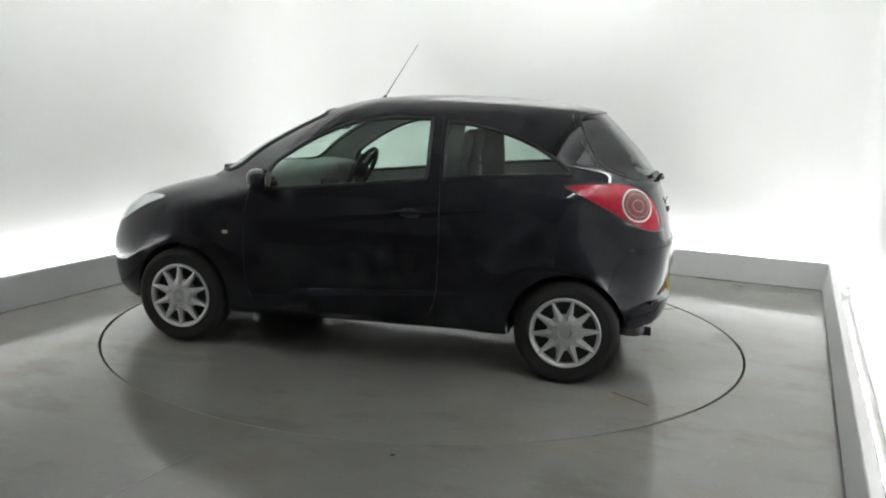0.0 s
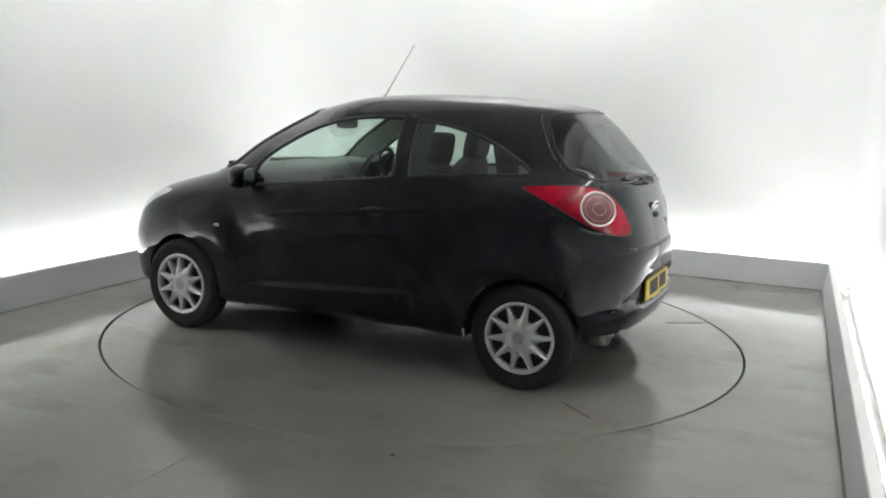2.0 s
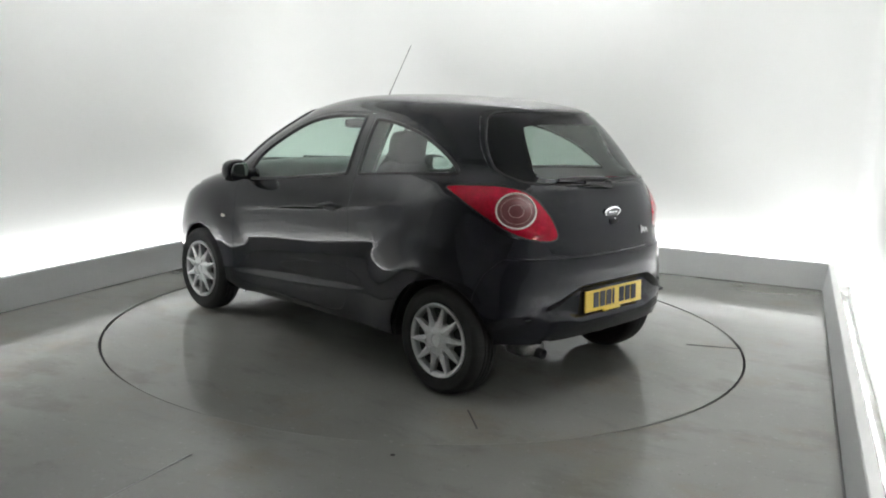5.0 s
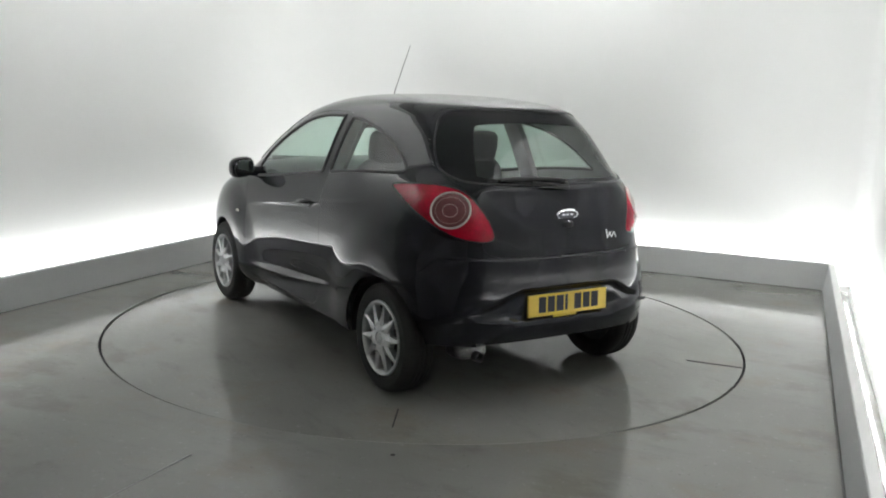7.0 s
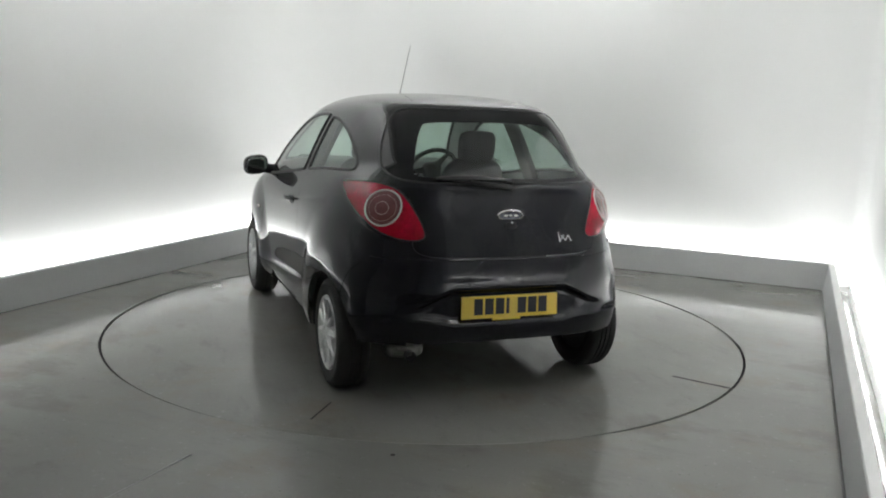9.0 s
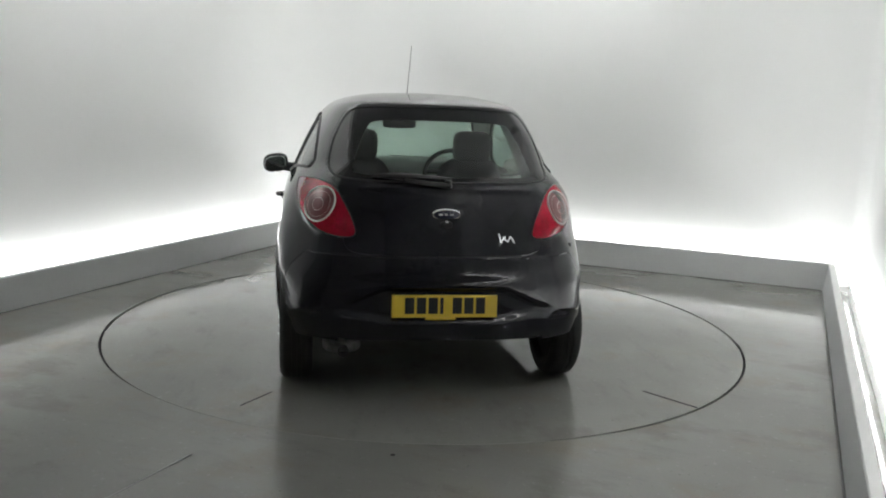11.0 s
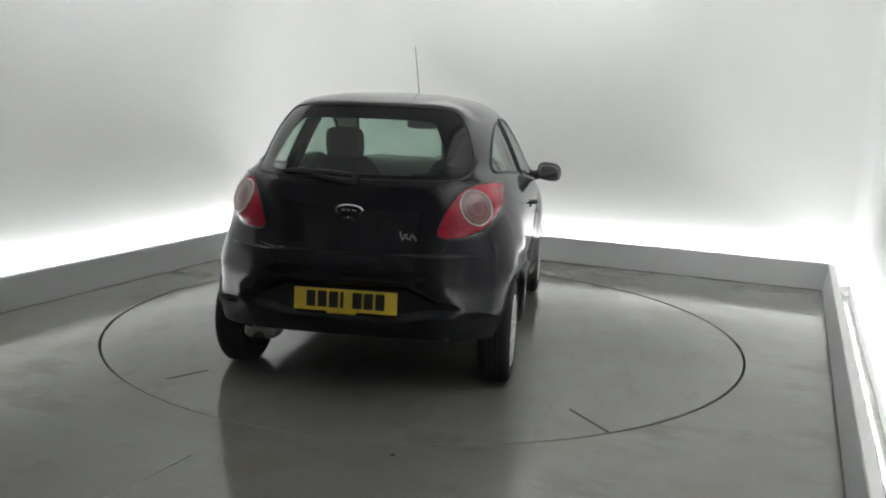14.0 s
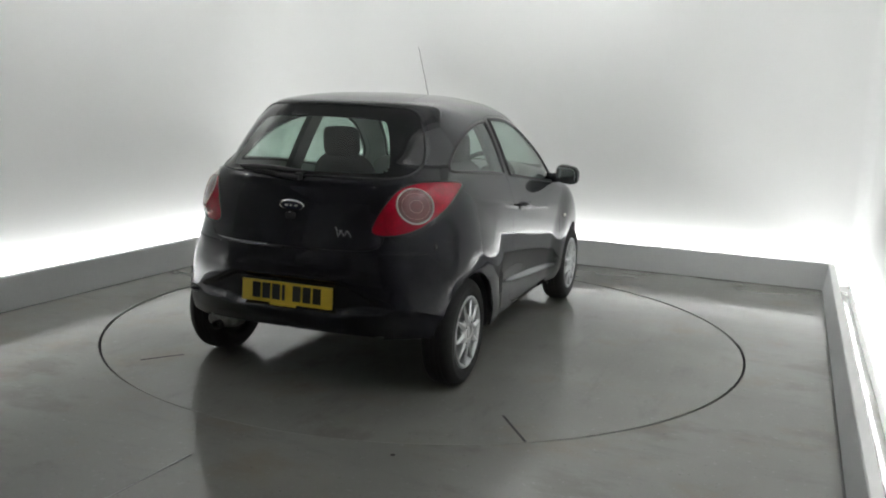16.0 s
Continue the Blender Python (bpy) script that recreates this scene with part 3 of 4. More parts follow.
def car_skin():
    """The vertices, the quads and the owner of every quad, for both halves."""
    a = np.linspace(0, math.pi, 4000)
    x, y = skin(a, np.full_like(a, 0.9))
    run = np.concatenate([[0], np.cumsum(np.hypot(np.diff(x), np.diff(y)))])
    turns = np.interp(np.linspace(0, run[-1], 390), run, a)
    levels = np.concatenate([np.linspace(BASE, 0.42, 20)[:-1], np.linspace(0.42, 0.63, 36)[:-1], np.linspace(0.63, 0.80, 15)[:-1], np.linspace(0.80, 0.98, 38)[:-1], np.linspace(0.98, 1.40, 35)[:-1], TOP - (TOP - 1.40) * np.linspace(1, 0, 26) ** 1.6])
    tt, zz = np.meshgrid(turns, levels)
    tt, zz = tt.copy(), zz.copy()
    rise = np.gradient(levels)[:, None] + 0 * tt
    taken = np.zeros(tt.shape, bool)
    for name, plane, poly in REGIONS:
        x, y = skin(tt, zz)
        g = PLANES[plane](x, y)
        step = np.maximum(np.abs(np.gradient(g, axis=1)), 0.003)
        near = allowed(plane, x, y, zz) & ~taken
        near[:, 0] = near[:, -1] = False
        near[0] = False
        lo, hi = poly.min(axis=0) - 0.02, poly.max(axis=0) + 0.02
        near &= (g > lo[0]) & (g < hi[0]) & (zz > lo[1]) & (zz < hi[1])
        ends = np.roll(poly, -1, axis=0)
        for i, j in zip(*np.nonzero(near)):
            p = np.array((g[i, j], zz[i, j]))
            d = ends - poly
            t = np.clip(np.sum((p - poly) * d, 1) / np.maximum(np.sum(d * d, 1), 1e-12), 0, 1)
            q = poly + d * t[:, None]
            cell = np.array((step[i, j], rise[i, j]))
            far = np.sum(((q - p) / cell) ** 2, 1)
            k = np.argmin(far)
            if far[k] < 0.30 and BASE < q[k][1] < 1.475:
                zz[i, j] = q[k][1]
                tt[i, j] = solve_turn(plane, q[k][0], q[k][1])
                taken[i, j] = True
    x, y = skin(tt, zz)
    y[:, 0] = y[:, -1] = 0
    rows, cols = tt.shape
    left = np.stack([x, y, zz], -1)
    right = left[:, -2:0:-1] * np.array((1, -1, 1))
    verts = np.concatenate([left, right], 1)
    ring = verts.shape[1]
    quads, owner = [], []

    def owners(px, py, pz):
        own = np.full(px.shape, "", object)
        for name, plane, poly in REGIONS:
            inn = inside(poly, PLANES[plane](px, py), pz) & allowed(plane, px, py, pz) & (own == "")
            own[inn] = name
        own[own == ""] = "shell"
        return own

    def centre(*corners):
        return [sum(q[di:di + rows - 1, dj:dj + cols - 1] for di, dj in corners) / len(corners) for q in (x, y, zz)]

    around = ((0, 0), (1, 0), (1, 1), (0, 1))
    whole = owners(*centre(*around))
    # patches whose opposite corners lie on an outline are cut along that diagonal
    diagonals = (((0, 1, 2), (0, 2, 3)), ((0, 1, 3), (1, 2, 3)))
    cut = [[owners(*centre(*(around[k] for k in tri))) for tri in pair] for pair in diagonals]
    on = [taken[di:di + rows - 1, dj:dj + cols - 1] for di, dj in around]
    fall, rise_up = on[0] & on[2], on[1] & on[3]
    for i in range(rows - 1):
        for j in range(cols - 1):
            pieces = [((0, 1, 2, 3), whole[i, j])]
            for flag, pair, own in ((fall, diagonals[0], cut[0]), (rise_up, diagonals[1], cut[1])):
                if flag[i, j] and own[0][i, j] != own[1][i, j]:
                    pieces = [(pair[0], own[0][i, j]), (pair[1], own[1][i, j])]
                    break
            for shape, name in pieces:
                spots = [(i + around[k][0], j + around[k][1]) for k in shape]
                quads.append(tuple(a * ring + b for a, b in spots))
                owner.append((name, "left"))
                quads.append(tuple(a * ring + (ring - b) % ring for a, b in reversed(spots)))
                owner.append((name, "right"))
    return verts.reshape(-1, 3), quads, owner, ring


def panel(name, verts, quads, mats, parent, label="", gap=0.0016, thick=0.028):
    """One panel of the skin, drawn in a little at its rim and given thickness."""
    used = sorted({v for q in quads for v in q})
    index = {v: k for k, v in enumerate(used)}
    pts = verts[used].copy()
    faces = [tuple(index[v] for v in q) for q in quads]

    def area(f):
        p = pts[list(f)]
        total = np.cross(p[1] - p[0], p[2] - p[0])
        if len(f) == 4:
            total = total + np.cross(p[2] - p[0], p[3] - p[0])
        return 0.5 * np.linalg.norm(total)

    faces = [f for f in faces if area(f) > 3e-6]
    if gap:
        tally = {}
        for f in faces:
            for a, b in zip(f, f[1:] + f[:1]):
                e = (min(a, b), max(a, b))
                tally[e] = tally.get(e, 0) + 1
        rim = {v for e, c in tally.items() if c == 1 for v in e}
        sums, counts = np.zeros_like(pts), np.zeros(len(pts))
        for f in faces:
            c = pts[list(f)].mean(axis=0)
            for v in f:
                sums[v] += c
                counts[v] += 1
        for v in rim:
            d = sums[v] / counts[v] - pts[v]
            n = np.linalg.norm(d)
            if n > 1e-6:
                pts[v] += d / n * min(gap, 0.4 * n)
    me = bpy.data.meshes.new(name)
    me.from_pydata([tuple(p) for p in pts], [], faces)
    me.polygons.foreach_set("use_smooth", [True] * len(me.polygons))
    for m in mats:
        me.materials.append(m)
    me.update()
    ob = new(name, me)
    ob.parent = parent
    if thick:
        mod = ob.modifiers.new("thickness", "SOLIDIFY")
        mod.thickness, mod.offset, mod.thickness_clamp = thick, -1, 1.2
        if len(mats) > 1:
            mod.material_offset = 1
        ob.modifiers.new("hard_rim", "EDGE_SPLIT").split_angle = radians(45)
    if label:
        ob["label"] = label
    return ob


SHARED = {}


def shared(name, build, mat, parent, label="", smooth_faces=True):
    """A part that takes its mesh from the first of its kind."""
    if name not in SHARED:
        ob = part(name, build(bmesh.new()), mat, parent, label, smooth_faces)
        SHARED[name] = ob.data
        return ob
    ob = new(name, SHARED[name])
    ob.parent = parent
    if label:
        ob["label"] = label
    return ob


def tyre_mesh(bm):
    outer = [(0.184, 0.060), (0.199, 0.078), (0.208, 0.0825), (0.225, 0.0835), (0.245, 0.083), (0.250, 0.0845), (0.254, 0.083), (0.266, 0.077), (0.276, 0.068), (0.283, 0.056),
             (0.285, 0.040), (0.2855, 0.030), (0.280, 0.029), (0.280, 0.023), (0.2857, 0.022), (0.286, 0.004), (0.280, 0.003)]
    return lathe(bm, outer + [(r, -h) for r, h in reversed(outer)], (0, 0, 0), 72, close=True)


def cover_ring_mesh(bm):
    return lathe(bm, [(0.186, 0.052), (0.195, 0.074), (0.194, 0.081), (0.188, 0.084), (0.180, 0.081), (0.173, 0.076), (0.170, 0.068), (0.170, 0.045)], (0, 0, 0), 72, close=True)


def cover_hub_mesh(bm):
    return lathe(bm, [(0.100, 0.050), (0.098, 0.074), (0.086, 0.083), (0.052, 0.088), (0.036, 0.088), (0.033, 0.083), (0.029, 0.083), (0.026, 0.087), (0.004, 0.088)], (0, 0, 0), 40)


def spoke_mesh(bm):
    corner = [(0.072, 0.024, 0.083), (0.072, -0.024, 0.083), (0.182, -0.0065, 0.078), (0.182, 0.0065, 0.078)]
    top = [bm.verts.new(Vector((r, h, w))) for r, w, h in corner]
    ridge = [bm.verts.new(Vector((r, h, 0))) for r, h in ((0.075, 0.092), (0.180, 0.086))]
    low = [bm.verts.new(Vector((r, h - 0.03, w * 0.9))) for r, w, h in corner]
    for f in ((top[0], ridge[0], ridge[1], top[3]), (ridge[0], top[1], top[2], ridge[1]), (ridge[1], top[2], top[3]), (top[0], top[1], ridge[0])):
        bm.faces.new(f)
    for i in range(4):
        bm.faces.new((top[i], top[(i + 1) % 4], low[(i + 1) % 4], low[i]))
    bm.faces.new(low)
    return bm


def bolt_mesh(bm):
    return lathe(bm, [(0.009, 0.078), (0.009, 0.091), (0.006, 0.093)], (0.062, 0, 0), 12)


def rim_mesh(bm):
    return lathe(bm, [(0.196, -0.05), (0.196, 0.040), (0.06, 0.046)], (0, 0, 0), 40)


def make_wheel(car, x, side, lean):
    """Steel wheel with a ten-spoke cover and a tyre."""
    wheel = new("wheel")
    wheel.parent = car
    wheel["label"] = "small wheel with a silver ten-spoke cover"
    wheel.matrix_basis = pose(x, side * (0.750 if x > 0 else 0.716), HUB_Z, 0, 0, 0 if side > 0 else 180)
    shared("tyre", tyre_mesh, TYRE, wheel, "worn black rubber tyre")
    shared("rim", rim_mesh, PLASTIC, wheel, "dark steel rim behind the cover")
    shared("cover_ring", cover_ring_mesh, SILVER, wheel, "scuffed silver plastic ring")
    shared("cover_hub", cover_hub_mesh, SILVER, wheel, "silver plastic centre of the cover")
    for k in range(10):
        shared("spoke", spoke_mesh, SILVER, wheel, "", False).matrix_basis = pose(0, 0, 0, 0, 36 * k + lean, 0)
    for k in range(4):
        shared("bolt", bolt_mesh, SILVER, wheel).matrix_basis = pose(0, 0, 0, 0, 90 * k + 45 + lean, 0)


def on_tail(y, z, out=0.0):
    """A point on the tail of the car, out metres behind the skin."""
    turn = solve_turn("rear", abs(y), z)
    x, _ = skin(np.array(turn), np.array(z))
    return Vector((float(x) - out, y, z))


def on_side(x, z, out=0.0):
    turn = solve_turn("side", x, z)
    _, y = skin(np.array(turn), np.array(z))
    return Vector((x, float(y) + out, z))


def outline_bar(plane, poly, side, radius, out):
    """A bar that follows an outline on the skin; side 0 carries it across the middle to both halves."""
    path, dense = [], []
    for a, b in zip(poly, np.roll(poly, -1, axis=0)):
        cuts = max(1, int(np.hypot(*(b - a)) / 0.018))
        dense += [a + (b - a) * k / cuts for k in range(cuts)]
    for g, z in dense:
        if side == 0 and g < 0.004:
            continue
        x, y = skin(np.array(solve_turn(plane, g, z)), np.array(z))
        path.append(Vector((float(x), float(y), z)))
    for p in path:
        d = Vector((p.x - float(MIDDLE(p.z)), p.y * 2.5, 0)).normalized()
        p += d * out
    if side == 0:
        start = max(range(len(path)), key=lambda k: (path[k - 1] - path[k]).length)
        path = path[start:] + path[:start]
        path = path + [Vector((p.x, -p.y, p.z)) for p in reversed(path)]
    elif side < 0:
        path = [Vector((p.x, -p.y, p.z)) for p in path]
    path.append(path[0].copy())
    return tube(bmesh.new(), path, radius, 8, False)


def ellipse_ring(bm, center, wide, high, bar, depth, lean, count=48):
    """A flat bevelled oval ring that faces backwards."""
    tip = Matrix.Translation(center) @ Matrix.Rotation(lean, 4, "Y")
    rings = []
    for w, h, x in ((wide, high, 0), (wide - bar * 0.3, high - bar * 0.3, -depth), (wide - bar * 0.8, high - bar * 0.8, -depth), (wide - bar, high - bar, 0)):
        rings.append([bm.verts.new(tip @ Vector((x, w * math.cos(a), h * math.sin(a)))) for a in (2 * math.pi * k / count for k in range(count))])
    for a, b in zip(rings, rings[1:] + rings[:1]):
        for k in range(count):
            bm.faces.new((a[k], a[(k + 1) % count], b[(k + 1) % count], b[k]))
    return bm


def blob(bm, center, size, power=2.6, rows=14, cols=24, bend=None):
    """A rounded block: an egg whose power squares it off."""
    def soft(v):
        return math.copysign(abs(v) ** (2 / power), v)
    grid = []
    for i in range(rows + 1):
        lat = math.pi * (i / rows - 0.5)
        ring = []
        for j in range(cols):
            lon = 2 * math.pi * j / cols
            p = Vector((soft(math.cos(lat)) * soft(math.cos(lon)) * size[0] / 2, soft(math.cos(lat)) * soft(math.sin(lon)) * size[1] / 2, soft(math.sin(lat)) * size[2] / 2))
            if bend:
                p = bend(p)
            ring.append(bm.verts.new(Vector(center) + p))
        grid.append(ring)
    for a, b in zip(grid, grid[1:]):
        for j in range(cols):
            bm.faces.new((a[j], a[(j + 1) % cols], b[(j + 1) % cols], b[j]))
    bmesh.ops.remove_doubles(bm, verts=bm.verts[:], dist=0.0004)
    return bm


def make_cabin(car):
    """Seats, dashboard, steering wheel and mirror seen through the windows."""
    bm = bmesh.new()
    box(bm, (0.05, 0, 0.27), (2.6, 1.20, 0.06), 0.01)
    box(bm, (0.0, 0, 0.30), (1.64, 1.53, 0.05), 0.01)
    part("underbody", bm, PLASTIC, car, "dark underbody floor")
    for y, back in ((0.36, -0.18), (-0.36, -0.10)):
        seat = new("front_seat")
        seat.parent = car
        seat["label"] = "dark grey cloth front seat"
        bm = bmesh.new()
        blob(bm, (0.10 + back, y, 0.52), (0.56, 0.50, 0.20), 4)
        part("seat_cushion", bm, FABRIC, seat, "", True)
        bm = bmesh.new()
        blob(bm, (-0.14 + back, y, 0.82), (0.17, 0.48, 0.66), 3.4, bend=lambda p: Vector((p.x - p.z * 0.28, p.y * (1 - 0.35 * max(0, p.z)), p.z)))
        part("seat_back", bm, FABRIC, seat, "", True)
        bm = bmesh.new()
        blob(bm, (-0.250 + back, y, 1.215), (0.12, 0.235, 0.20), 4.2, bend=lambda p: Vector((p.x - p.z * 0.15, p.y, p.z)))
        part("headrest", bm, FABRIC, seat, "", True)
    bench = new("rear_seat")
    bench.parent = car
    bench["label"] = "dark grey cloth rear bench"
    bm = bmesh.new()
    blob(bm, (-0.72, 0, 0.55), (0.50, 1.15, 0.20), 5)
    part("seat_cushion", bm, FABRIC, bench, "", True)
    bm = bmesh.new()
    blob(bm, (-1.02, 0, 0.78), (0.16, 1.12, 0.56), 5, bend=lambda p: Vector((p.x - p.z * 0.3, p.y, p.z)))
    part("seat_back", bm, FABRIC, bench, "", True)
    bm = bmesh.new()
    box(bm, (-1.28, 0, 0.99), (0.36, 1.02, 0.02), 0.006)
    part("parcel_shelf", bm, FABRIC, car, "dark parcel shelf")
    bm = bmesh.new()
    blob(bm, (0.82, 0, 0.90), (0.56, 1.36, 0.30), 4.5, bend=lambda p: Vector((p.x, p.y, p.z + (0.03 if p.x < -0.1 else 0))))
    blob(bm, (0.62, -0.36, 1.02), (0.20, 0.36, 0.10), 3)
    dash = part("dashboard", bm, DASH, car, "grey plastic dashboard", True)
    bm = bmesh.new()
    box(bm, (0.58, 0.0, 0.80), (0.14, 0.26, 0.34), 0.03)
    part("centre_console", bm, PLASTIC, dash, "black centre console")
    tip = Matrix.Translation((0.44, -0.36, 0.985)) @ Matrix.Rotation(radians(62), 4, "Y")
    bm = bmesh.new()
    tube(bm, [tip @ Vector((0.185 * math.cos(a), 0.185 * math.sin(a), 0)) for a in (2 * math.pi * k / 40 for k in range(41))], 0.016, 10, False)
    for a in (0, 120, 240):
        tube(bm, [tip @ Vector((0, 0, 0.02)), tip @ Vector((0.18 * math.cos(radians(a + 90)), 0.18 * math.sin(radians(a + 90)), 0))], [0.03, 0.014], 8)
    blob(bm, tip @ Vector((0, 0, 0.02)), (0.10, 0.14, 0.12), 3)
    part("steering_wheel", bm, PLASTIC, car, "black steering wheel", True)
    bm = bmesh.new()
    blob(bm, (0.43, 0.02, 1.325), (0.03, 0.24, 0.065), 4)
    tube(bm, [(0.44, 0.02, 1.34), (0.47, 0.02, 1.40)], 0.012)
    part("interior_mirror", bm, PLASTIC, car, "black rear-view mirror", True)


def make_fittings(car, door_of, hatch, bumper):
    """Mirrors, handles, aerial, wiper, badges, number plate, exhaust."""
    for side in (1, -1):
        flip = Matrix.Diagonal((1, side, 1, 1))
        door = door_of[side]

        def mirrored(bm):
            bmesh.ops.transform(bm, matrix=flip, verts=bm.verts[:])
            return bm
        bm = bmesh.new()
        blob(bm, (0.605, 0.890, 1.016), (0.13, 0.175, 0.135), 2.8, bend=lambda p: Vector((p.x - 0.25 * p.y + (0.02 if p.x < -0.05 else 0), p.y, p.z - 0.08 * p.y)))
        tube(bm, [(0.60, 0.735, 0.985), (0.60, 0.78, 0.985), (0.605, 0.84, 0.995)], [0.045, 0.035, 0.034], 12)
        mirror = part("door_mirror", mirrored(bm), PAINT, door, "black door mirror", True)
        bm = bmesh.new()
        blob(bm, (0.541, 0.890, 1.014), (0.008, 0.145, 0.105), 3.2, bend=lambda p: Vector((p.x - 0.25 * p.y, p.y, p.z - 0.08 * p.y)))
        part("mirror_glass", mirrored(bm), MIRROR, car, "silvered mirror glass", True)
        # handle: a dark cup and a bar over it
        a, b = on_side(-0.185, 0.882, 0.0), on_side(-0.365, 0.890, 0.0)
        mid = (a + b) / 2
        bm = bmesh.new()
        blob(bm, mid + Vector((0, 0.002, -0.006)), (0.12, 0.012, 0.05), 2.6)
        part("handle_cup", mirrored(bm), SEAL, door, "dark handle recess", True)
        bm = bmesh.new()
        tube(bm, [a + Vector((0, 0.004, 0)), a + Vector((-0.02, 0.026, 0.003)), mid + Vector((0, 0.034, 0.005)), b + Vector((0.03, 0.028, 0.004)), b + Vector((0, 0.004, 0))], [0.008, 0.012, 0.013, 0.013, 0.009], 10)
        part("handle", mirrored(bm), PAINT, door, "black door handle", True)
        c = on_side(0.845, 0.697, 0.004)
        bm = bmesh.new()
        blob(bm, c, (0.040, 0.018, 0.022), 2.4)
        part("side_repeater", mirrored(bm), ORANGE, car, "clear side indicator", True)
        # wheel-arch liners
        for ax in (AXLE_F, AXLE_R):
            bm = bmesh.new()
            rings = []
            for r, y in ((ARCH - 0.004, 0.80), (ARCH + 0.002, 0.50), (0.03, 0.50)):
                rings.append([bm.verts.new((ax + r * math.cos(t), min(y, on_side(ax + r * math.cos(t), HUB_Z + 0.005 + r * math.sin(t)).y - 0.014) * side, HUB_Z + 0.005 + r * math.sin(t))) for t in (radians(-8 + (196 if ax > 0 else 184) * k / 32) for k in range(33))])
            for p, q in zip(rings, rings[1:]):
                for k in range(32):
                    bm.faces.new((p[k], p[k + 1], q[k + 1], q[k]))
            part("arch_liner", bm, PLASTIC, car, "black wheel-arch liner", True)
    # aerial
    bm = bmesh.new()
    lathe(bm, [(0.022, -0.004), (0.020, 0.008), (0.010, 0.018), (0.006, 0.026)], (0.158, 0.004, 1.494), 16, axis="z")
    aerial = part("aerial_base", bm, PLASTIC, car, "black aerial foot", True)
    bm = bmesh.new()
    tube(bm, [(0.155, 0.004, 1.510), (0.115, 0.004, 1.575), (-0.051, 0.004, 1.838)], [0.0038, 0.0025, 0.0016], 8)
    part("aerial_rod", bm, PLASTIC, aerial, "thin black aerial rod", True)
    # wiper
    bm = bmesh.new()
    lathe(bm, [(0.020, -0.01), (0.020, 0.022), (0.012, 0.028)], on_tail(-0.01, 1.088, 0.01), 16, axis="z")
    a = [on_tail(y, z, o) for y, z, o in ((-0.02, 1.088, 0.024), (0.08, 1.098, 0.034), (0.20, 1.112, 0.034))]
    tube(bm, a, [0.014, 0.012, 0.009], 8)
    wiper = part("wiper_arm", bm, PLASTIC, hatch, "black wiper arm", True)
    bm = bmesh.new()
    tube(bm, [on_tail(y, z, o) for y, z, o in ((-0.03, 1.118, 0.014), (0.06, 1.121, 0.016), (0.16, 1.124, 0.018), (0.26, 1.126, 0.018), (0.36, 1.126, 0.016))], [0.009, 0.015, 0.018, 0.016, 0.008], 8)
    part("wiper_blade", bm, SEAL, hatch, "black wiper blade", True)
    # windscreen wipers parked along the foot of the screen
    for y0, y1 in ((-0.55, 0.02), (0.05, 0.50)):
        pts = []
        for k in range(9):
            y, z = y0 + (y1 - y0) * k / 8, 1.030 + 0.012 * k / 8
            x, _ = skin(np.array(solve_turn("front", abs(y), z)), np.array(z))
            pts.append(Vector((float(x) + 0.012, y, z + 0.008)))
        bm = bmesh.new()
        tube(bm, pts, [0.006, 0.008, 0.009, 0.010, 0.010, 0.010, 0.011, 0.013, 0.014], 8)
        part("windscreen_wiper", bm, PLASTIC, car, "black windscreen wiper", True)
    # oval badge with plain pale strokes, the catch below it, and a plain two-stroke mark
    c = on_tail(0.0, 0.953, 0.004)
    lean = radians(-14)
    bm = bmesh.new()
    ellipse_ring(bm, c, 0.072, 0.031, 0.011, 0.006, lean)
    badge = part("badge_rim", bm, CHROME, hatch, "chrome oval badge rim", True)
    bm = bmesh.new()
    blob(bm, c, (0.006, 0.130, 0.050), 2.0)
    part("badge_field", bm, BADGEBLUE, hatch, "dark blue oval badge field", True)
    for k, (y, w) in enumerate(((0.028, 0.022), (0.002, 0.016), (-0.026, 0.020))):
        bm = bmesh.new()
        box(bm, c + Vector((-0.005, y, 0)), (0.003, w, 0.010), 0.001)
        part("badge_stroke", bm, CHROME, hatch)
    c = on_tail(0.0, 0.905, 0.004)
    bm = bmesh.new()
    blob(bm, c, (0.022, 0.060, 0.036), 2.6)
    part("tailgate_catch", bm, PLASTIC, hatch, "black tailgate catch", True)
    bm = bmesh.new()
    blob(bm, on_tail(0.0, 0.918, 0.014), (0.006, 0.014, 0.014), 2.0)
    part("lock_cover", bm, CHROME, hatch, "small bright lock cover", True)
    for y, tilt, high in ((-0.266, -16, 0.052), (-0.284, 40, 0.034), (-0.290, -44, 0.034), (-0.312, 26, 0.034), (-0.330, -34, 0.038)):
        bm = bmesh.new()
        box(bm, on_tail(y, 0.842 - 0.10 * abs(y + 0.262), 0.003), (0.005, 0.008, high), 0.0015, Matrix.Rotation(radians(tilt), 4, "X"))
        part("model_mark", bm, CHROME, hatch, "chrome stroke mark")
    # number plate with plain bars for its characters
    plate_turn = Matrix.Rotation(radians(3), 4, "Y")
    at = Vector((-1.679, 0, 0.509))
    bm = bmesh.new()
    box(bm, at, (0.012, 0.520, 0.111), 0.003, plate_turn)
    plate = part("number_plate", bm, YELLOW, bumper, "yellow rear number plate with black bars")
    y = 0.196
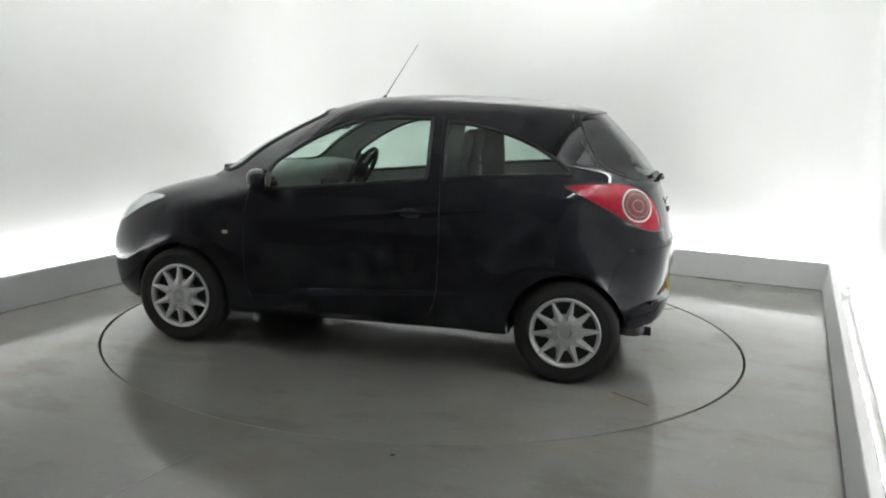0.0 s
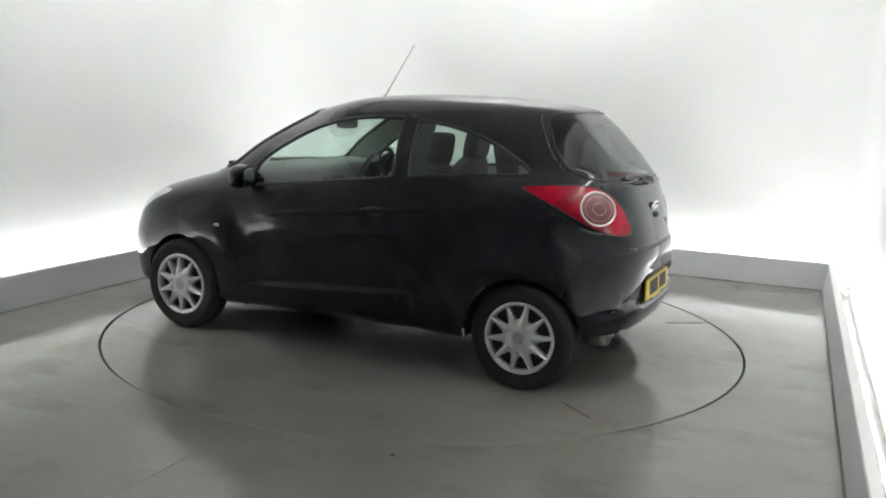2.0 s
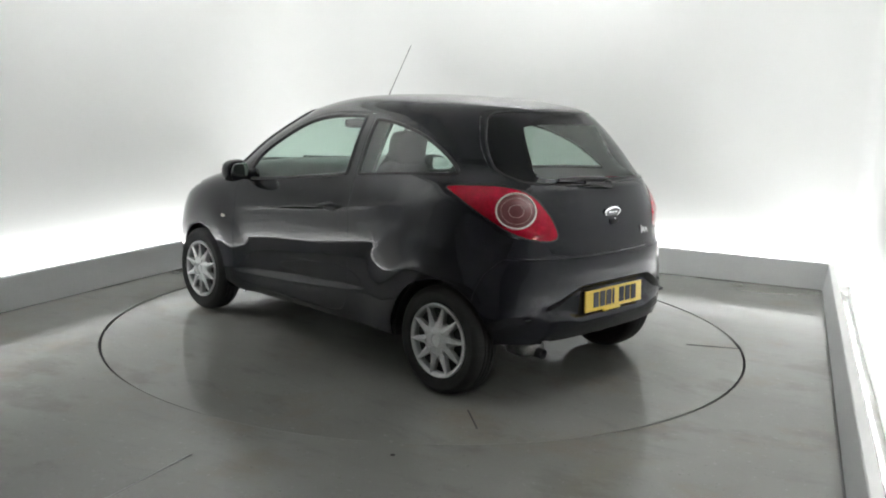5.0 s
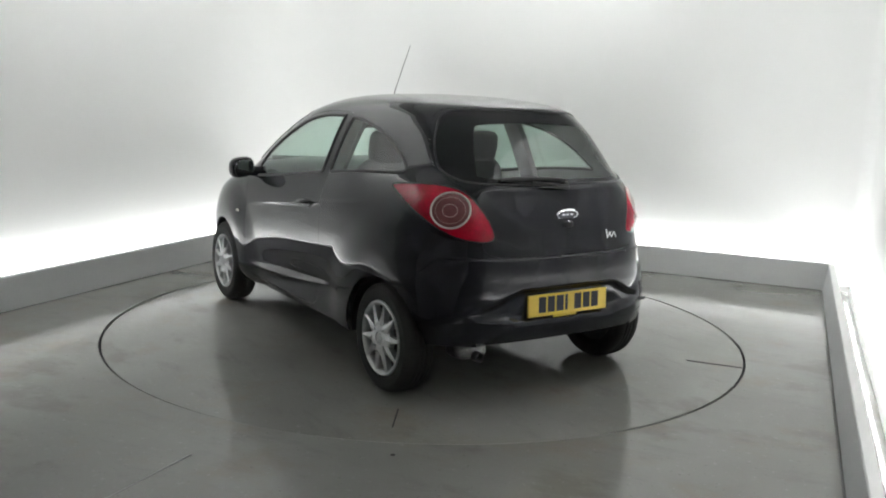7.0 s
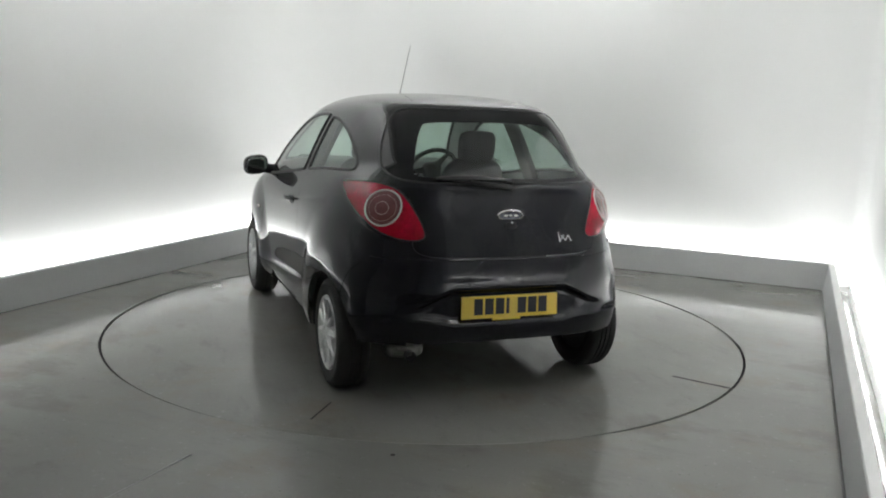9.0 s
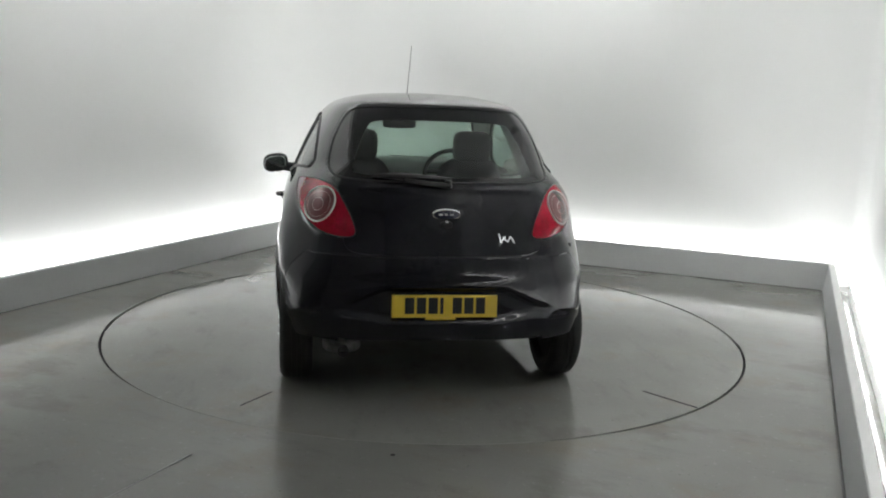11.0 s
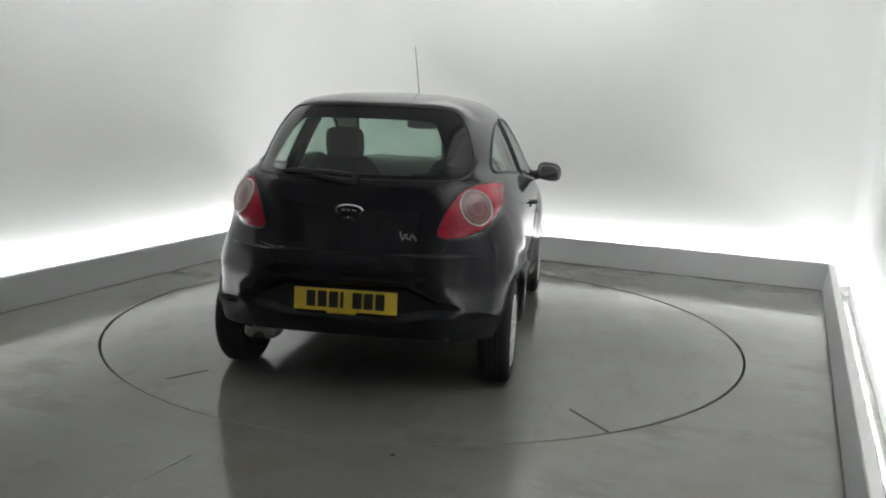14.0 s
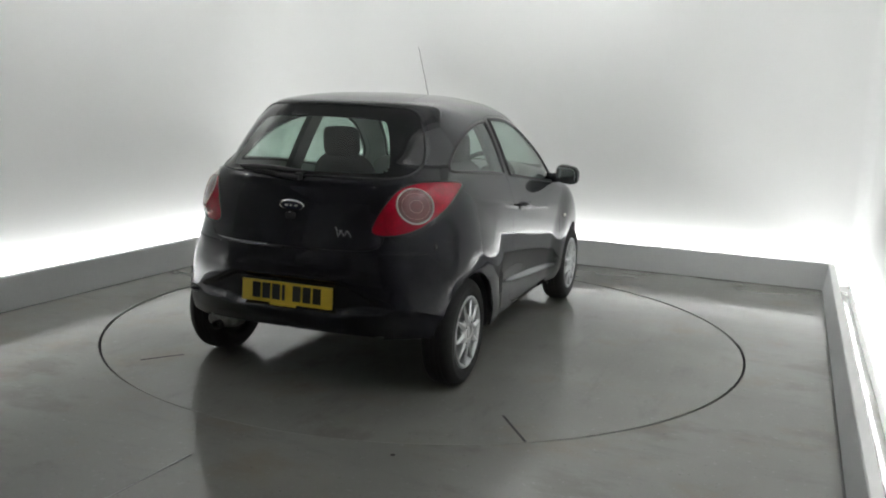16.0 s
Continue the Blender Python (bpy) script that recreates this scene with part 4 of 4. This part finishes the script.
    for k in range(7):
        if k == 4:
            y -= 0.034
        wide = 0.016 if k == 3 else 0.046
        bm = bmesh.new()
        box(bm, at + Vector((-0.0075, y - wide / 2, 0.004)), (0.003, wide, 0.080), 0.0008, plate_turn)
        part("plate_bar", bm, INK, bumper, "black bar on the plate")
        y -= wide + 0.0115
    bm = bmesh.new()
    box(bm, at + Vector((-0.004, 0.02, -0.061)), (0.012, 0.15, 0.012), 0.003)
    part("plate_footer", bm, YELLOW, bumper)
    for y in (0.60, -0.60):
        c = on_tail(y, 0.452, 0.0)
        bm = bmesh.new()
        blob(bm, c, (0.012, 0.10, 0.020), 3)
        part("bumper_reflector", bm, PAINT, bumper, "", True)
    # exhaust: silencer end and dark pipe mouth
    bm = bmesh.new()
    blob(bm, (-1.49, 0.49, 0.280), (0.16, 0.190, 0.085), 3.2, 16, 28)
    tube(bm, [(-1.40, 0.49, 0.27), (-1.0, 0.42, 0.26), (-0.6, 0.2, 0.25)], 0.024, 12)
    silencer = part("silencer", bm, STEEL, car, "stained steel silencer", True)
    bm = bmesh.new()
    count = 24
    rings = []
    for r, x in ((0.026, -1.55), (0.026, -1.605), (0.022, -1.605), (0.021, -1.56), (0.002, -1.555)):
        rings.append([bm.verts.new((x, 0.485 + r * math.cos(2 * math.pi * k / count), 0.262 + r * math.sin(2 * math.pi * k / count))) for k in range(count)])
    for p, q in zip(rings, rings[1:]):
        for k in range(count):
            bm.faces.new((p[k], p[(k + 1) % count], q[(k + 1) % count], q[k]))
    part("tail_pipe", bm, PLASTIC, car, "sooty tail pipe", True)
    # fuel cap lock dot and bumper cut-outs on the quarter panel
    bm = bmesh.new()
    c = on_side(-1.42, 0.775, 0.0)
    blob(bm, Vector((c.x, -c.y, c.z)), (0.018, 0.012, 0.024), 2.4)
    part("tow_cap", bm, SEAL, car, "small dark cap", True)


def make_car():
    car = new("car")
    tagged(car, "small black three-door hatchback car on the turntable", "car")
    verts, quads, owner, ring = car_skin()
    sets = {}
    for q, o in zip(quads, owner):
        sets.setdefault(o, []).append(q)

    def take(*names, sides=("left", "right")):
        return [q for n in names for s in sides for q in sets.get((n, s), [])]

    top = np.array([verts[-ring:].mean(axis=0)])
    verts_all = np.concatenate([verts, top])
    first, last = len(verts) - ring, len(verts)
    cap = [(first + (j + 1) % ring, first + j, last) for j in range(ring)]
    panel("body", verts_all, take("shell") + cap, [PAINT, TRIM], car, "glossy black painted body shell")
    door_of = {}
    for side in ("left", "right"):
        s = 1 if side == "left" else -1
        one = (side,)
        door = door_of[s] = panel("door", verts, take("door", sides=one), [PAINT, TRIM], car, "closed glossy black door")
        panel("window_pane", verts, take("door_glass", sides=one), [GLASS], door, "tinted side window", 0, 0).visible_shadow = False
        bm = bmesh.new()
        rows = []
        for k in range(13):
            z = 0.94 + 0.46 * k / 12
            y = float(on_side(-0.40, z).y)
            rows.append([bm.verts.new((px, s * (y - inset), z)) for px, inset in ((-0.340, 0.030), (-0.352, 0.062), (-0.385, 0.078), (-0.455, 0.080), (-0.500, 0.066), (-0.512, 0.032))])
        for p, q in zip(rows, rows[1:]):
            for k in range(6):
                bm.faces.new((p[k], p[(k + 1) % 6], q[(k + 1) % 6], q[k]))
        bm.faces.new(rows[0])
        bm.faces.new(rows[-1])
        part("pillar_lining", bm, LINING, car, "dark grey pillar lining with the belt", True)
        part("window_seal", outline_bar("side", DOOR_GLASS, s, 0.011, -0.003), SEAL, door, "black window seal", True)
        quarter = panel("quarter_window", verts, take("quarter_glass", sides=one), [GLASS], car, "tinted rear quarter window", 0, 0)
        quarter.visible_shadow = False
        part("quarter_seal", outline_bar("side", QUARTER_GLASS, s, 0.010, -0.003), SEAL, quarter, "black window seal", True)
        lamp = panel("tail_lamp", verts, take("tail_lamp", sides=one), [REDLENS], car, "red wraparound tail lamp", 0.001, 0.02)
        panel("round_lens", verts, take("lamp_round", sides=one), [CLEARLENS], lamp, "pale round lens", 0.001, 0.02)
        part("lamp_seal", outline_bar("corner", TAIL_LAMP, s, 0.0042, -0.0015), SEAL, lamp, "black seal round the lamp", True)
        part("lens_ring", outline_bar("corner", LAMP_ROUND, s, 0.0048, 0.0010), RINGLENS, lamp, "pale ring round the lens", True)
        part("middle_ring", outline_bar("corner", LAMP_MID, s, 0.0012, -0.0006), DULLRING, lamp, "", True)
        part("core_ring", outline_bar("corner", LAMP_CORE, s, 0.0018, -0.0005), DULLRING, lamp, "dull ring inside the lens", True)
        panel("headlamp", verts, take("head_lamp", sides=one), [HEADLENS], car, "clear swept-back headlamp", 0.001, 0.02)
        for ax in (AXLE_F, AXLE_R):
            make_wheel(car, ax, s, 7 + 13 * (ax > 0))
    hatch = panel("tailgate", verts, take("hatch"), [PAINT, TRIM], car, "glossy black tailgate")
    panel("rear_window", verts, take("rear_clear"), [REARGLASS], hatch, "dark tinted rear window", 0, 0).visible_shadow = False
    panel("window_border", verts, take("rear_pane"), [GLASSBLACK], hatch, "black printed window border", 0, 0.012)
    bumper = panel("rear_bumper", verts, take("tail_bumper"), [PAINT, PLASTIC], car, "glossy black rear bumper")
    panel("front_bumper", verts, take("nose_bumper"), [PAINT, PLASTIC], car, "glossy black front bumper")
    panel("bonnet", verts, take("bonnet"), [PAINT, PLASTIC], car, "glossy black bonnet")
    screen = panel("windscreen", verts, take("screen"), [GLASS], car, "tinted windscreen", 0, 0)
    screen.visible_shadow = False
    part("windscreen_seal", outline_bar("front", SCREEN, 0, 0.012, -0.001), SEAL, screen, "black screen seal", True)
    part("rear_window_seal", outline_bar("rear", REAR_PANE, 0, 0.0065, -0.002), SEAL, hatch, "black window seal", True)
    make_cabin(car)
    make_fittings(car, door_of, hatch, bumper)
    return car


make_booth()
turntable = make_turntable()
car = make_car()


def motions():
    """Car and turntable turn together, about one turn a minute."""
    rows_table, rows_car = [], []
    for k in range(17):
        angle = 164.62 - 6.027 * k
        spin = pose(0, 0, 0, 0, 0, angle)
        rows_table.append((float(k), spin))
        rows_car.append((float(k), spin @ pose(0.121, 0.135, 0)))
    walk(turntable, rows_table)
    walk(car, rows_car)


motions()
